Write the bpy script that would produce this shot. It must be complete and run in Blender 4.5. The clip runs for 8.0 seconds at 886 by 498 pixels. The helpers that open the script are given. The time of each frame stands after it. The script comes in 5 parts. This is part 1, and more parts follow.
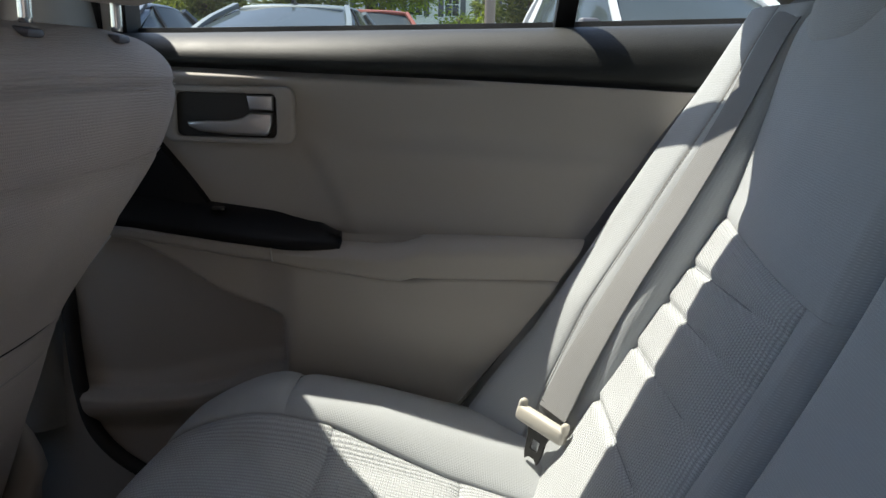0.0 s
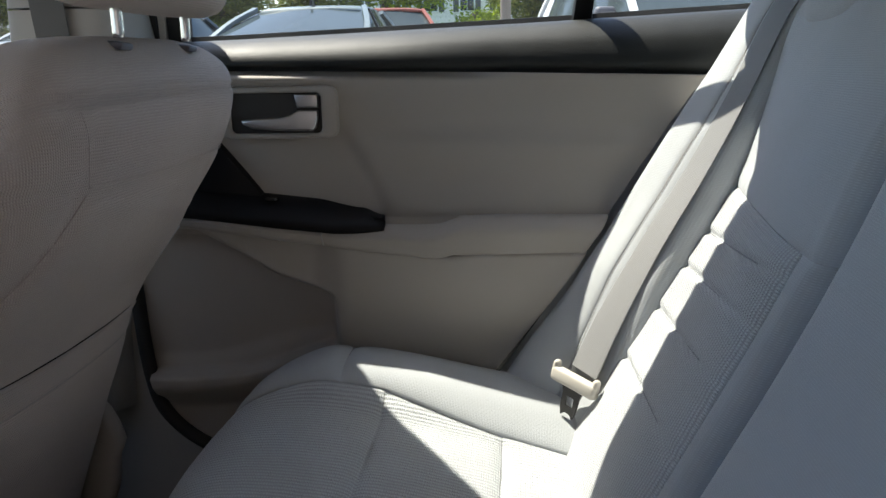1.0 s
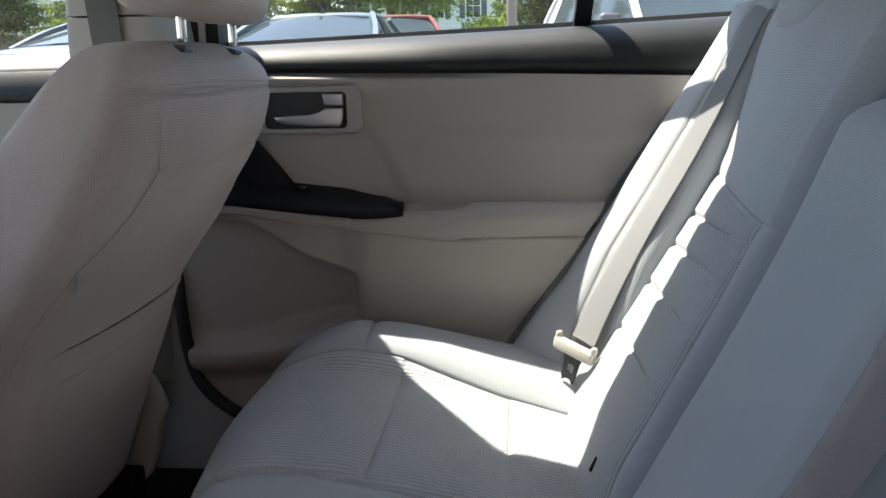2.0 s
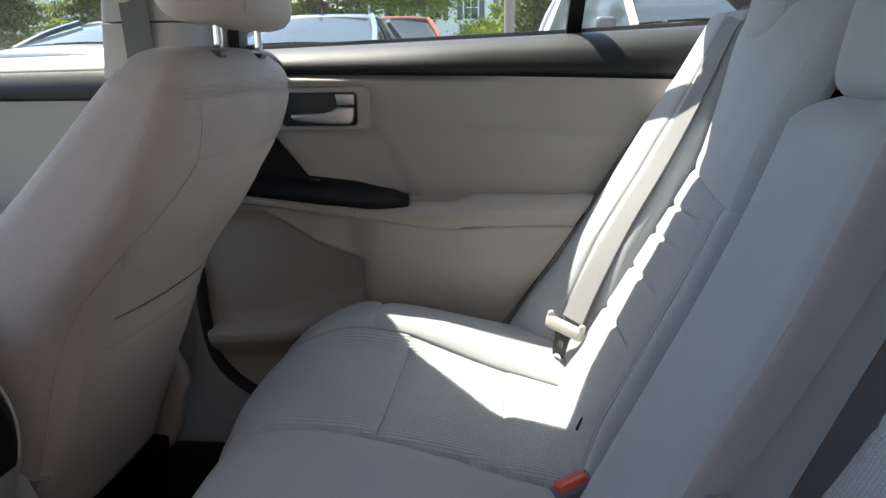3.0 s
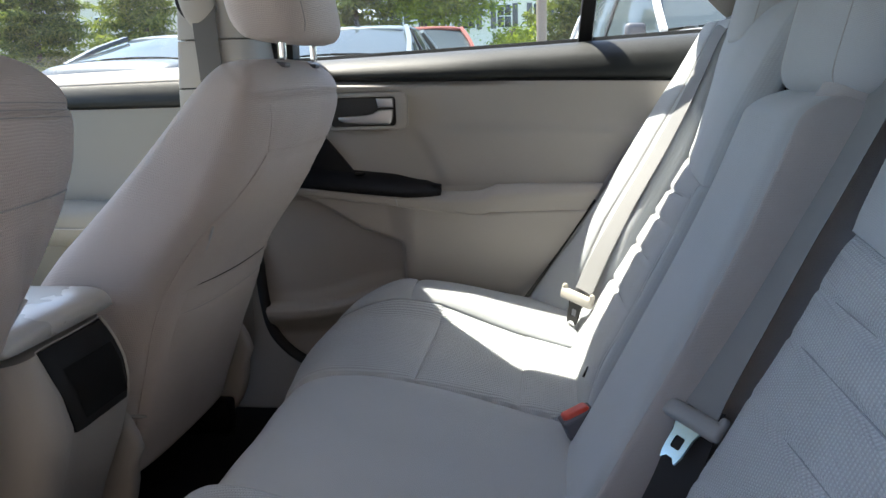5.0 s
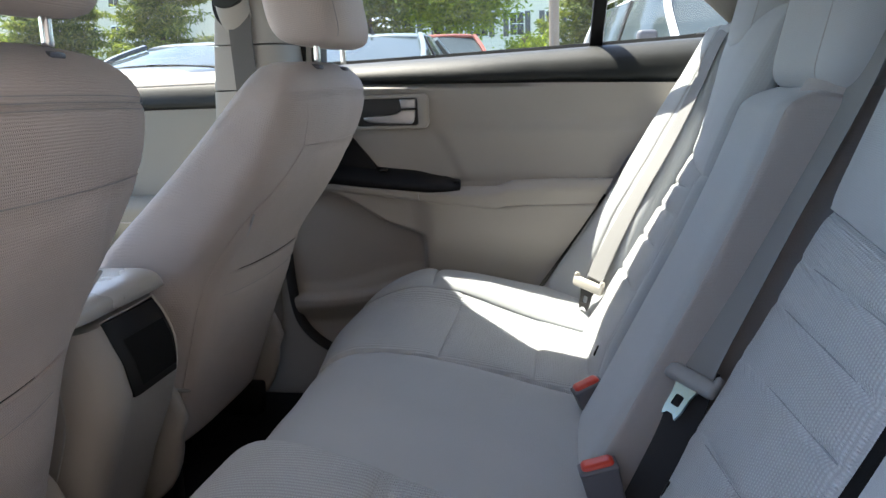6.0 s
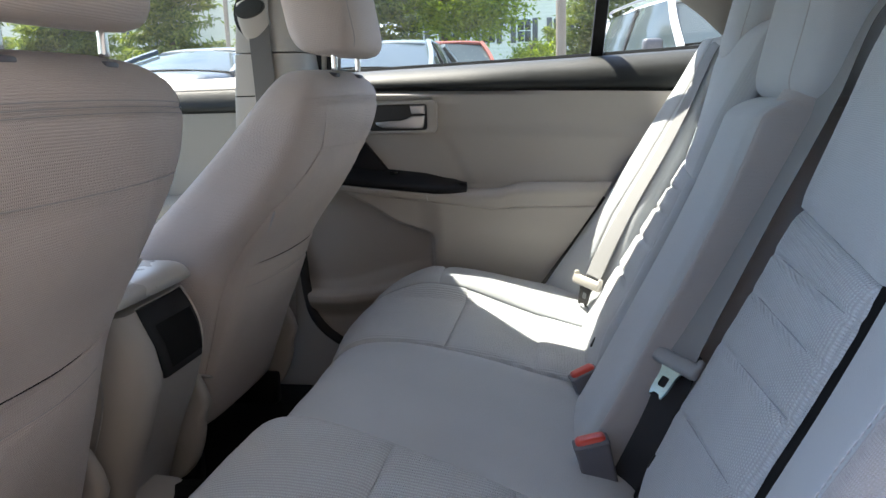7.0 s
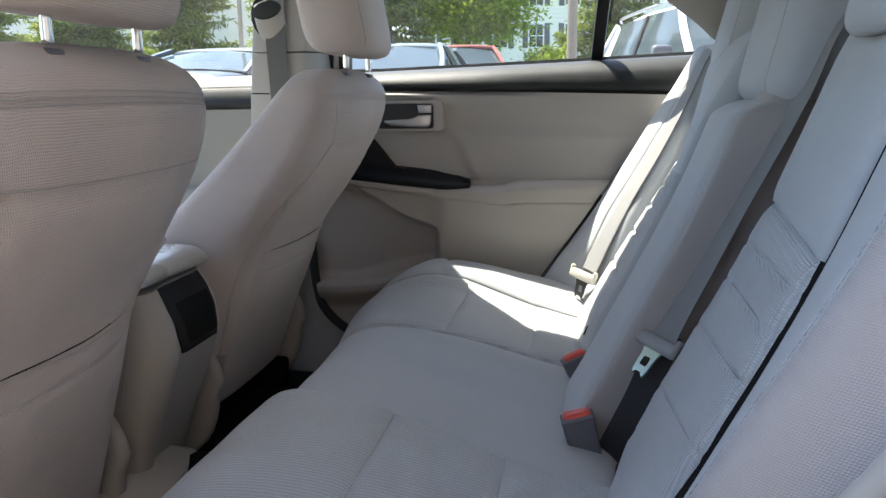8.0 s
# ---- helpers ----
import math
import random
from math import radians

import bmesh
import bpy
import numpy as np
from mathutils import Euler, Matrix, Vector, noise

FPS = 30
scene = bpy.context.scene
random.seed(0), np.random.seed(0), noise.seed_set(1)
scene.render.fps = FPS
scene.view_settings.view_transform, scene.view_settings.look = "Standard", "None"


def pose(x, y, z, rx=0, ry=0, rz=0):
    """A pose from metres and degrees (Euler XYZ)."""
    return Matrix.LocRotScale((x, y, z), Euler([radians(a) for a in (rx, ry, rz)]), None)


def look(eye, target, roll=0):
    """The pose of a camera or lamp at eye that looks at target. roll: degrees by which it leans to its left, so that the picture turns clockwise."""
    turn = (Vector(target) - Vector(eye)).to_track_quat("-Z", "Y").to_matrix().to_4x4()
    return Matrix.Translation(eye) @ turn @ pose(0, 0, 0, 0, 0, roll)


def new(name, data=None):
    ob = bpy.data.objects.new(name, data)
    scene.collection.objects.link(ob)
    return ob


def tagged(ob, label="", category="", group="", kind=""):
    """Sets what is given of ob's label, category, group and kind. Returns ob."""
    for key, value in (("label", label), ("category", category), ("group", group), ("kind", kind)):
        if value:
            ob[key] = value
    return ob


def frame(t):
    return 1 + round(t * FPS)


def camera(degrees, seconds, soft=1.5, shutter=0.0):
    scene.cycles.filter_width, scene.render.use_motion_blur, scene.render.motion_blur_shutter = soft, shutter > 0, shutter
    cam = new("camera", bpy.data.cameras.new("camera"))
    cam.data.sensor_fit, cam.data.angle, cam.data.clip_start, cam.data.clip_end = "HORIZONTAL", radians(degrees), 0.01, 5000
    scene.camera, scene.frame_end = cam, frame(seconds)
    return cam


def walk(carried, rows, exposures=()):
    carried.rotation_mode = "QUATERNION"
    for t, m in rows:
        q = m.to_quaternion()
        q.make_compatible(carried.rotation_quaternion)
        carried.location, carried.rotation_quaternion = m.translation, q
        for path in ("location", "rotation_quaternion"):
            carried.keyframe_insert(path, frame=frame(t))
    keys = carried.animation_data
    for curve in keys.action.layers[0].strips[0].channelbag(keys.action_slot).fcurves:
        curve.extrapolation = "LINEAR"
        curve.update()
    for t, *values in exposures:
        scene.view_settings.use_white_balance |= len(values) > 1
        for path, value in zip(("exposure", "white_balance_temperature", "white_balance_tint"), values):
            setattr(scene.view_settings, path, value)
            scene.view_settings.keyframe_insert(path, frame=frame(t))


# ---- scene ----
cam = camera(58.1, 8.0)
PATH = [
    (0, (0.041, -0.319, 0.984), (-0.084, 1.626, 0.539), 1.3),
    (0.5, (0.039, -0.358, 0.983), (-0.115, 1.584, 0.531), 0.1),
    (1, (0.031, -0.415, 0.983), (-0.153, 1.523, 0.527), -1.2),
    (1.5, (0.031, -0.476, 0.977), (-0.17, 1.463, 0.529), -1.4),
    (3, (0.033, -0.653, 0.98), (-0.157, 1.289, 0.542), -0.9),
    (3.5, (0.045, -0.703, 0.986), (-0.161, 1.238, 0.549), -1.1),
    (4, (0.053, -0.756, 0.982), (-0.174, 1.185, 0.553), -1.5),
    (4.5, (0.065, -0.8, 0.98), (-0.191, 1.138, 0.557), -1.7),
    (6, (0.065, -0.951, 0.964), (-0.244, 0.985, 0.568), -2.0),
    (6.5, (0.073, -0.996, 0.966), (-0.25, 0.939, 0.577), -1.8),
    (7, (0.076, -1.039, 0.966), (-0.247, 0.897, 0.585), -1.6),
    (7.5, (0.088, -1.078, 0.962), (-0.245, 0.858, 0.586), -1.3),
    (8, (0.1, -1.118, 0.958), (-0.244, 0.817, 0.586), -0.7),
]
EXPOSURES = [(0, 1.03), (1.5, 1.54), (3.5, 1.86), (4.5, 1.98), (6.5, 2.09), (8, 2.08)]
walk(cam, [(t, look(eye, target, roll)) for t, eye, target, roll in PATH], EXPOSURES)

# ---- world and sun ----
SUN_FROM = Vector((-0.46, 0.335, 1.0)).normalized()
world = bpy.data.worlds.new("world")
scene.world = world
world.use_nodes = True
wn, wl = world.node_tree.nodes, world.node_tree.links
sky = wn.new("ShaderNodeTexSky")
sky.sky_type = "NISHITA"
sky.sun_disc = False
sky.sun_elevation = math.asin(SUN_FROM.z)
sky.sun_rotation = math.atan2(SUN_FROM.x, SUN_FROM.y)
sky.air_density, sky.dust_density, sky.ozone_density = 1.0, 1.2, 1.0
wn["Background"].inputs["Strength"].default_value = 0.145
wl.new(sky.outputs["Color"], wn["Background"].inputs["Color"])
sun = new("sun", bpy.data.lights.new("sun", "SUN"))
sun.data.energy = 4.3
sun.data.angle = radians(0.6)
sun.data.color = (1.0, 0.955, 0.83)
sun.matrix_world = look((-6, 5, 12), Vector((-6, 5, 12)) - SUN_FROM)


# ---- materials ----
def material(name, rgb, rough=0.6, metal=0.0, var=0.08, big=5.0, grain=300.0, bump=0.15, depth=0.001,
             ribs=0.0, weave=0.0, tint=None, coat=0.0, uv=False, spec=0.5, per_object=0.0, sheen=0.0):
    """A surface with stains at one scale and grain at another. ribs, weave: periods in metres."""
    m = bpy.data.materials.new(name)
    m.use_nodes = True
    n, l = m.node_tree.nodes, m.node_tree.links
    b = n["Principled BSDF"]
    tc = n.new("ShaderNodeTexCoord")
    at = tc.outputs["UV" if uv else "Object"]
    def noise_at(scale, detail):
        t = n.new("ShaderNodeTexNoise")
        t.inputs["Scale"].default_value = scale
        t.inputs["Detail"].default_value = detail
        l.new(at, t.inputs["Vector"])
        return t.outputs["Fac"]
    def sums(kind, a, c):
        q = n.new("ShaderNodeMath")
        q.operation = kind
        for socket, value in zip(q.inputs, (a, c)):
            if isinstance(value, (int, float)):
                socket.default_value = value
            else:
                l.new(value, socket)
        return q.outputs[0]
    stains, fine = noise_at(big, 4), noise_at(grain, 2)
    shade = sums("ADD", sums("MULTIPLY", stains, 0.65), sums("MULTIPLY", fine, 0.35))
    if per_object:
        info = n.new("ShaderNodeObjectInfo")
        shade = sums("ADD", shade, sums("MULTIPLY", sums("SUBTRACT", info.outputs["Random"], 0.5), per_object))
    ramp = n.new("ShaderNodeMix")
    ramp.data_type = "RGBA"
    low = [c * (1 - 2.2 * var) for c in rgb]
    high = [min(1, c * (1 + 2.2 * var)) for c in (tint or rgb)]
    ramp.inputs["A"].default_value, ramp.inputs["B"].default_value = (*low, 1), (*high, 1)
    l.new(shade, ramp.inputs["Factor"])
    l.new(ramp.outputs["Result"], b.inputs["Base Color"])
    height = fine
    if ribs or weave:
        def wave(axis, period, wobble):
            w = n.new("ShaderNodeTexWave")
            w.wave_type, w.bands_direction = "BANDS", axis
            w.inputs["Scale"].default_value = 0.314 / period
            w.inputs["Distortion"].default_value = wobble
            w.inputs["Detail"].default_value = 1
            w.inputs["Detail Scale"].default_value = 1.0
            l.new(at, w.inputs["Vector"])
            return w.outputs["Fac"]
        if weave:
            height = sums("MULTIPLY", wave("X", weave, 0.6), wave("Y", weave * 0.8, 0.6))
            height = sums("ADD", height, sums("MULTIPLY", fine, 0.5))
        if ribs:
            rib = sums("MULTIPLY", wave("Y", ribs, 1.2), sums("ADD", sums("MULTIPLY", wave("X", ribs * 0.45, 0.5), 0.70), 0.30))
            height = sums("ADD", sums("MULTIPLY", height, 0.35), rib)
            l.new(sums("ADD", sums("MULTIPLY", rib, 0.45), sums("MULTIPLY", shade, 0.55)), ramp.inputs["Factor"])
        elif weave:
            l.new(sums("ADD", sums("MULTIPLY", height, 0.25), sums("MULTIPLY", shade, 0.7)), ramp.inputs["Factor"])
    if bump:
        bp = n.new("ShaderNodeBump")
        bp.inputs["Strength"].default_value = bump
        bp.inputs["Distance"].default_value = depth
        l.new(height, bp.inputs["Height"])
        l.new(bp.outputs["Normal"], b.inputs["Normal"])
    rr = sums("ADD", rough - 0.06, sums("MULTIPLY", stains, 0.12))
    l.new(rr, b.inputs["Roughness"])
    b.inputs["Metallic"].default_value = metal
    b.inputs["Coat Weight"].default_value = coat
    b.inputs["Specular IOR Level"].default_value = spec
    b.inputs["Sheen Weight"].default_value = sheen
    return m


def glass(name, rgb, gloss, rough=0.0, dust=0.0):
    """A thin pane: mostly clear, part mirror."""
    m = bpy.data.materials.new(name)
    m.use_nodes = True
    n, l = m.node_tree.nodes, m.node_tree.links
    n.remove(n["Principled BSDF"])
    a, g, mix = n.new("ShaderNodeBsdfTransparent"), n.new("ShaderNodeBsdfGlossy"), n.new("ShaderNodeMixShader")
    a.inputs["Color"].default_value = (*rgb, 1)
    g.inputs["Roughness"].default_value = rough
    mix.inputs["Fac"].default_value = gloss
    l.new(a.outputs[0], mix.inputs[1])
    l.new(g.outputs[0], mix.inputs[2])
    last = mix.outputs[0]
    if dust:
        # a thin film of dust that catches the sun
        d, tr, m1, m2, tex = n.new("ShaderNodeBsdfDiffuse"), n.new("ShaderNodeBsdfTranslucent"), n.new("ShaderNodeMixShader"), n.new("ShaderNodeMixShader"), n.new("ShaderNodeTexNoise")
        d.inputs["Color"].default_value = tr.inputs["Color"].default_value = (0.8, 0.8, 0.78, 1)
        tex.inputs["Scale"].default_value = 9.0
        k = n.new("ShaderNodeMath")
        k.operation = "MULTIPLY"
        k.inputs[1].default_value = dust * 2
        l.new(tex.outputs["Fac"], k.inputs[0])
        l.new(d.outputs[0], m1.inputs[1])
        l.new(tr.outputs[0], m1.inputs[2])
        l.new(k.outputs[0], m2.inputs["Fac"])
        l.new(last, m2.inputs[1])
        l.new(m1.outputs[0], m2.inputs[2])
        last = m2.outputs[0]
    l.new(last, n["Material Output"].inputs["Surface"])
    return m


# Side mesh cloth; its brown tint paints in the warm light on the flanks.
SIDE = material("seat_side_mesh_warm_lit", (0.365, 0.345, 0.332), 0.85, var=0.10, big=7, grain=900, bump=0.6, depth=0.0008, weave=0.0016, uv=True, spec=0.2, sheen=0.15)
FABRIC = material("seat_fabric", (0.390, 0.409, 0.420), 0.85, var=0.07, big=7, grain=900, bump=0.35, depth=0.0006, weave=0.0020, uv=True, spec=0.2, sheen=0.15)
MESH = material("seat_back_mesh_fabric", (0.52, 0.452, 0.408), 0.85, var=0.14, big=7, grain=900, bump=0.8, depth=0.0010, weave=0.0030, uv=True, spec=0.2, sheen=0.15)
RIBBED = material("ribbed_fabric", (0.505, 0.526, 0.538), 0.85, var=0.16, big=7, grain=900, bump=1.0, depth=0.0018, ribs=0.0062, weave=0.002, uv=True, spec=0.2, sheen=0.15)
TRIM = material("beige_plastic", (0.355, 0.328, 0.295), 0.55, var=0.03, big=4, grain=700, bump=0.12, depth=0.0005, spec=0.35)
TRIM_SOFT = material("beige_vinyl", (0.350, 0.323, 0.290), 0.62, var=0.035, big=5, grain=500, bump=0.2, depth=0.0006, spec=0.3)
# The beige trim plastic again, darkened because the front door is less lit.
TRIM_FRONT = material("beige_plastic_shaded", (0.220, 0.217, 0.194), 0.55, var=0.03, big=4, grain=700, bump=0.12, depth=0.0005, spec=0.35)
# Paler than the other vinyl: the lid's hot spot is put into its colour.
LID = material("lid_vinyl_lit", (0.46, 0.445, 0.42), 0.28, var=0.03, big=6, grain=600, bump=0.12, depth=0.0005, spec=0.8)
PILLAR = material("grey_beige_plastic", (0.31, 0.302, 0.28), 0.6, var=0.03, big=4, grain=700, bump=0.1, depth=0.0005, spec=0.3)
BLACK_SOFT = material("black_soft_plastic", (0.0110, 0.0130, 0.0124), 0.53, var=0.4, big=22, grain=700, bump=0.45, depth=0.0008, spec=0.36)
BLACK = material("black_plastic", (0.007, 0.007, 0.008), 0.5, var=0.15, big=12, grain=500, bump=0.12, depth=0.0005, spec=0.18)
BLACK_GLOSS = material("dark_gloss_plastic", (0.01, 0.01, 0.011), 0.25, var=0.1, bump=0.0)
RUBBER = material("black_rubber", (0.015, 0.015, 0.015), 0.7, var=0.15, grain=200, bump=0.2)
CHROME = material("satin_chrome", (0.55, 0.55, 0.55), 0.36, metal=1.0, var=0.03, bump=0.0)
STEEL = material("bright_steel", (0.70, 0.72, 0.74), 0.18, metal=1.0, var=0.05, bump=0.0)
# Bright steel with a painted-in blue sky reflection.
SKY_STEEL = material("sky_tinted_steel", (0.46, 0.66, 0.74), 0.16, metal=1.0, var=0.05, bump=0.0)
# Latch steel darkened to paint in the shade the far plate hangs in.
SHADED_STEEL = material("shaded_steel", (0.030, 0.029, 0.028), 0.35, metal=0.3, var=0.1, bump=0.0)
CARPET = material("black_carpet", (0.008, 0.008, 0.009), 0.95, var=0.3, big=20, grain=700, bump=0.8, depth=0.003, spec=0.1)
# Near-black colour that stands in for shade in the seats' gaps.
GAP_SHADE = material("gap_shade_dark", (0.010, 0.0098, 0.0100), 0.95, var=0.2, big=20, grain=700, bump=0.5, depth=0.001, spec=0.1)
CUBBY = material("cubby_shade_black", (0.004, 0.004, 0.004), 0.75, var=0.2, bump=0.1, spec=0.15)
CUP = material("handle_cup_grey", (0.045, 0.043, 0.040), 0.5, var=0.1, bump=0.1, spec=0.3)
# Seam colours set below the cloth's tone, painting the shade in seams and grooves.
ROW_SEAM = material("quilting_seam_shade", (0.30, 0.31, 0.325), 0.9, var=0.1, bump=0.2)
SEAM = material("shaded_seam", (0.36, 0.35, 0.335), 0.9, var=0.1, bump=0.2)
STRAP = material("grey_webbing", (0.215, 0.217, 0.218), 0.75, var=0.05, big=10, grain=900, bump=0.3, depth=0.0005, weave=0.0018, uv=True, spec=0.25)
# The grey webbing's shaded copy, with the shade put into its colour.
STRAP_SHADED = material("shaded_webbing", (0.020, 0.020, 0.022), 0.75, var=0.1, big=10, grain=900, bump=0.3, depth=0.0005, weave=0.0018, uv=True, spec=0.3)
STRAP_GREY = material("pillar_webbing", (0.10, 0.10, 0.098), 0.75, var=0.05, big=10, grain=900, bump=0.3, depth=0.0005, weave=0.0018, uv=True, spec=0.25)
BUCKLE = material("buckle_grey", (0.10, 0.10, 0.115), 0.5, var=0.06, bump=0.05)
GREY_PLASTIC = material("grey_latch_plastic", (0.24, 0.245, 0.25), 0.5, var=0.05, bump=0.05)
RED = material("red_plastic", (0.52, 0.040, 0.020), 0.35, var=0.06, bump=0.05)
BEZEL = material("cream_plastic", (0.52, 0.49, 0.43), 0.45, var=0.03, bump=0.05)
THREAD = material("pale_thread", (0.45, 0.45, 0.46), 0.8, var=0.1, grain=800, bump=0.3)
HEADLINER = material("headliner_fabric", (0.46, 0.43, 0.38), 0.95, var=0.04, grain=900, bump=0.2, spec=0.1)
PAINT_OWN = material("car_paint_silver", (0.45, 0.45, 0.46), 0.3, metal=0.6, var=0.02, bump=0.0, coat=0.6)
PANE = glass("clear_pane", (0.93, 0.96, 0.95), 0.05, dust=0.02)

# ---- building blocks ----
def curve(pts, steps=24):
    """A smooth curve through pts by its length: returns the function and the length."""
    q = np.array(pts, float)
    e = np.vstack([2 * q[0] - q[1], q, 2 * q[-1] - q[-2]])
    out = []
    for i in range(len(q) - 1):
        p0, p1, p2, p3 = e[i:i + 4]
        t = np.linspace(0, 1, steps, endpoint=False)[:, None]
        out.append(0.5 * (2 * p1 + (p2 - p0) * t + (2 * p0 - 5 * p1 + 4 * p2 - p3) * t ** 2 + (3 * p1 - p0 - 3 * p2 + p3) * t ** 3))
    d = np.vstack(out + [q[-1:]])
    s = np.concatenate([[0], np.cumsum(np.linalg.norm(np.diff(d, axis=0), axis=1))])
    def at(a):
        a = np.asarray(a, float)
        return np.stack([np.interp(a, s, d[:, k]) for k in range(d.shape[1])], -1)
    at.s, at.d = s, d
    return at, s[-1]


def smooth(x, lo, hi):
    t = np.clip((x - lo) / (hi - lo), 0, 1)
    return t * t * (3 - 2 * t)


def gauss(x, w):
    return np.exp(-(x / w) ** 2)


def mesh_of(name, verts, faces, mat, sharp=None, uv=None):
    me = bpy.data.meshes.new(name)
    me.from_pydata([tuple(v) for v in verts], [], faces)
    me.materials.append(mat)
    me.shade_smooth()
    if sharp:
        me.set_sharp_from_angle(angle=radians(sharp))
    if uv is not None:
        layer = me.uv_layers.new(name="UVMap")
        idx = np.empty(len(me.loops), dtype=np.int32)
        me.loops.foreach_get("vertex_index", idx)
        layer.data.foreach_set("uv", np.asarray(uv, dtype=np.float32)[idx].ravel())
    me.update()
    return me


def attach(name, me, parent, label=""):
    ob = new(name, me)
    if parent is not None:
        ob.parent = parent
        base = Vector((0, 0, 0))
        p = parent
        while p is not None:
            base += p.location
            p = p.parent
        ob.matrix_parent_inverse = Matrix.Translation(-base)
    if label:
        ob["label"] = label
    return ob


def grid(name, P, mat, parent, label="", wrap=False, caps=True, sharp=None, uv=None, flip=False):
    """A mesh from rows of points; wrap: each row is a closed ring, and the ends are capped."""
    P = np.asarray(P, float)
    nu, nv = P.shape[:2]
    verts = P.reshape(-1, 3)
    faces = []
    for i in range(nu - 1):
        for j in range(nv if wrap else nv - 1):
            k = (j + 1) % nv
            f = (i * nv + j, i * nv + k, (i + 1) * nv + k, (i + 1) * nv + j)
            faces.append(f[::-1] if flip else f)
    if wrap and caps:
        a, b = tuple(range(nv))[::-1], tuple(range((nu - 1) * nv, nu * nv))
        faces += [a[::-1], b[::-1]] if flip else [a, b]
    if uv is None:
        du = np.concatenate([np.zeros((1, nv)), np.cumsum(np.linalg.norm(np.diff(P, axis=0), axis=2), axis=0)])
        dv = np.concatenate([np.zeros((nu, 1)), np.cumsum(np.linalg.norm(np.diff(P, axis=1), axis=2), axis=1)], axis=1)
        uv = np.stack([du, dv], -1).reshape(-1, 2)
    return attach(name, mesh_of(name, verts, faces, mat, sharp, uv), parent, label)


def spread(k, c=0.55):
    t = np.linspace(0, 1, k)
    return (1 - c) * t + c * (0.5 - 0.5 * np.cos(np.pi * t))


def panel(name, S, A, B, na, nb, mat, parent, puff=0.008, edge=0.010, sink=0.006, extra=None, label="", flip=False, turn=False, skirt=0.02):
    """An upholstered panel on the surface S(a, b): its rim is sunk into the seam, its middle stands out."""
    a = A[0] + (A[1] - A[0]) * spread(na)[:, None] * np.ones((1, nb))
    b0 = B[0](a) if callable(B[0]) else B[0] + 0 * a
    b1 = B[1](a) if callable(B[1]) else B[1] + 0 * a
    b = b0 + (b1 - b0) * spread(nb)[None, :]
    e = 1e-3
    P = S(a, b)
    N = np.cross((S(a + e, b) - S(a - e, b)), (S(a, b + e) - S(a, b - e)))
    N /= np.linalg.norm(N, axis=-1, keepdims=True) + 1e-12
    if flip:
        N = -N
    h = np.ones_like(a)
    for d in (a - A[0], A[1] - a, b - b0, b1 - b):
        h = h * (1 - np.exp(-np.maximum(d, 0) / edge))
    h = -sink + (puff + sink) * h
    if extra is not None:
        h = h + extra(a, b)
    P = P + N * h[..., None]
    lo, hi = P[:, :1] - N[:, :1] * skirt, P[:, -1:] - N[:, -1:] * skirt
    P = np.concatenate([lo, P, hi], 1)
    a, b = (np.concatenate([q[:, :1], q, q[:, -1:]], 1) for q in (a, b))
    uv = np.stack([b, a] if turn else [a, b], -1).reshape(-1, 2)
    return grid(name, P, mat, parent, label, uv=uv, flip=not flip)


def bm_mesh(name, bm, mat, parent, label="", sharp=35):
    me = bpy.data.meshes.new(name)
    bm.to_mesh(me)
    bm.free()
    me.materials.append(mat)
    me.shade_smooth()
    me.set_sharp_from_angle(angle=radians(sharp))
    return attach(name, me, parent, label)


def rbox(name, centre, size, mat, parent, r=0.004, turn=(0, 0, 0), label="", seg=2, taper=None):
    bm = bmesh.new()
    bmesh.ops.create_cube(bm, size=1)
    for v in bm.verts:
        v.co = Vector((v.co.x * size[0], v.co.y * size[1], v.co.z * size[2]))
        if taper:
            axis, f = taper
            if v.co[axis] > 0:
                for k in range(3):
                    if k != axis:
                        v.co[k] *= f
    bmesh.ops.bevel(bm, geom=bm.edges[:], offset=min(r, 0.45 * min(size)), segments=seg, affect="EDGES", profile=0.5)
    bm.transform(pose(*centre, *turn))
    return bm_mesh(name, bm, mat, parent, label)


def prism(name, pts, axis, lo, hi, mat, parent, r=0.003, label="", seg=2):
    """An outline in the two other axes, drawn out along one axis from lo to hi, with rounded rims."""
    bm = bmesh.new()
    def place(p, h):
        c = list(p)
        c.insert(axis, h)
        return Vector(c)
    v0 = [bm.verts.new(place(p, lo)) for p in pts]
    v1 = [bm.verts.new(place(p, hi)) for p in pts]
    bm.faces.new(v0)
    bm.faces.new(v1)
    for i in range(len(pts)):
        k = (i + 1) % len(pts)
        bm.faces.new((v0[i], v0[k], v1[k], v1[i]))
    bmesh.ops.recalc_face_normals(bm, faces=bm.faces)
    if r:
        rim = [e for e in bm.edges if all(v in v0 for v in e.verts) or all(v in v1 for v in e.verts)]
        bmesh.ops.bevel(bm, geom=rim, offset=r, segments=seg, affect="EDGES", profile=0.5)
    return bm_mesh(name, bm, mat, parent, label, 40)


def round_rect(x0, x1, y0, y1, r, k=5):
    out = []
    for cx, cy, s in ((x1 - r, y1 - r, 0), (x0 + r, y1 - r, 90), (x0 + r, y0 + r, 180), (x1 - r, y0 + r, 270)):
        for i in range(k + 1):
            t = radians(s + 90 * i / k)
            out.append((cx + r * math.cos(t), cy + r * math.sin(t)))
    return out


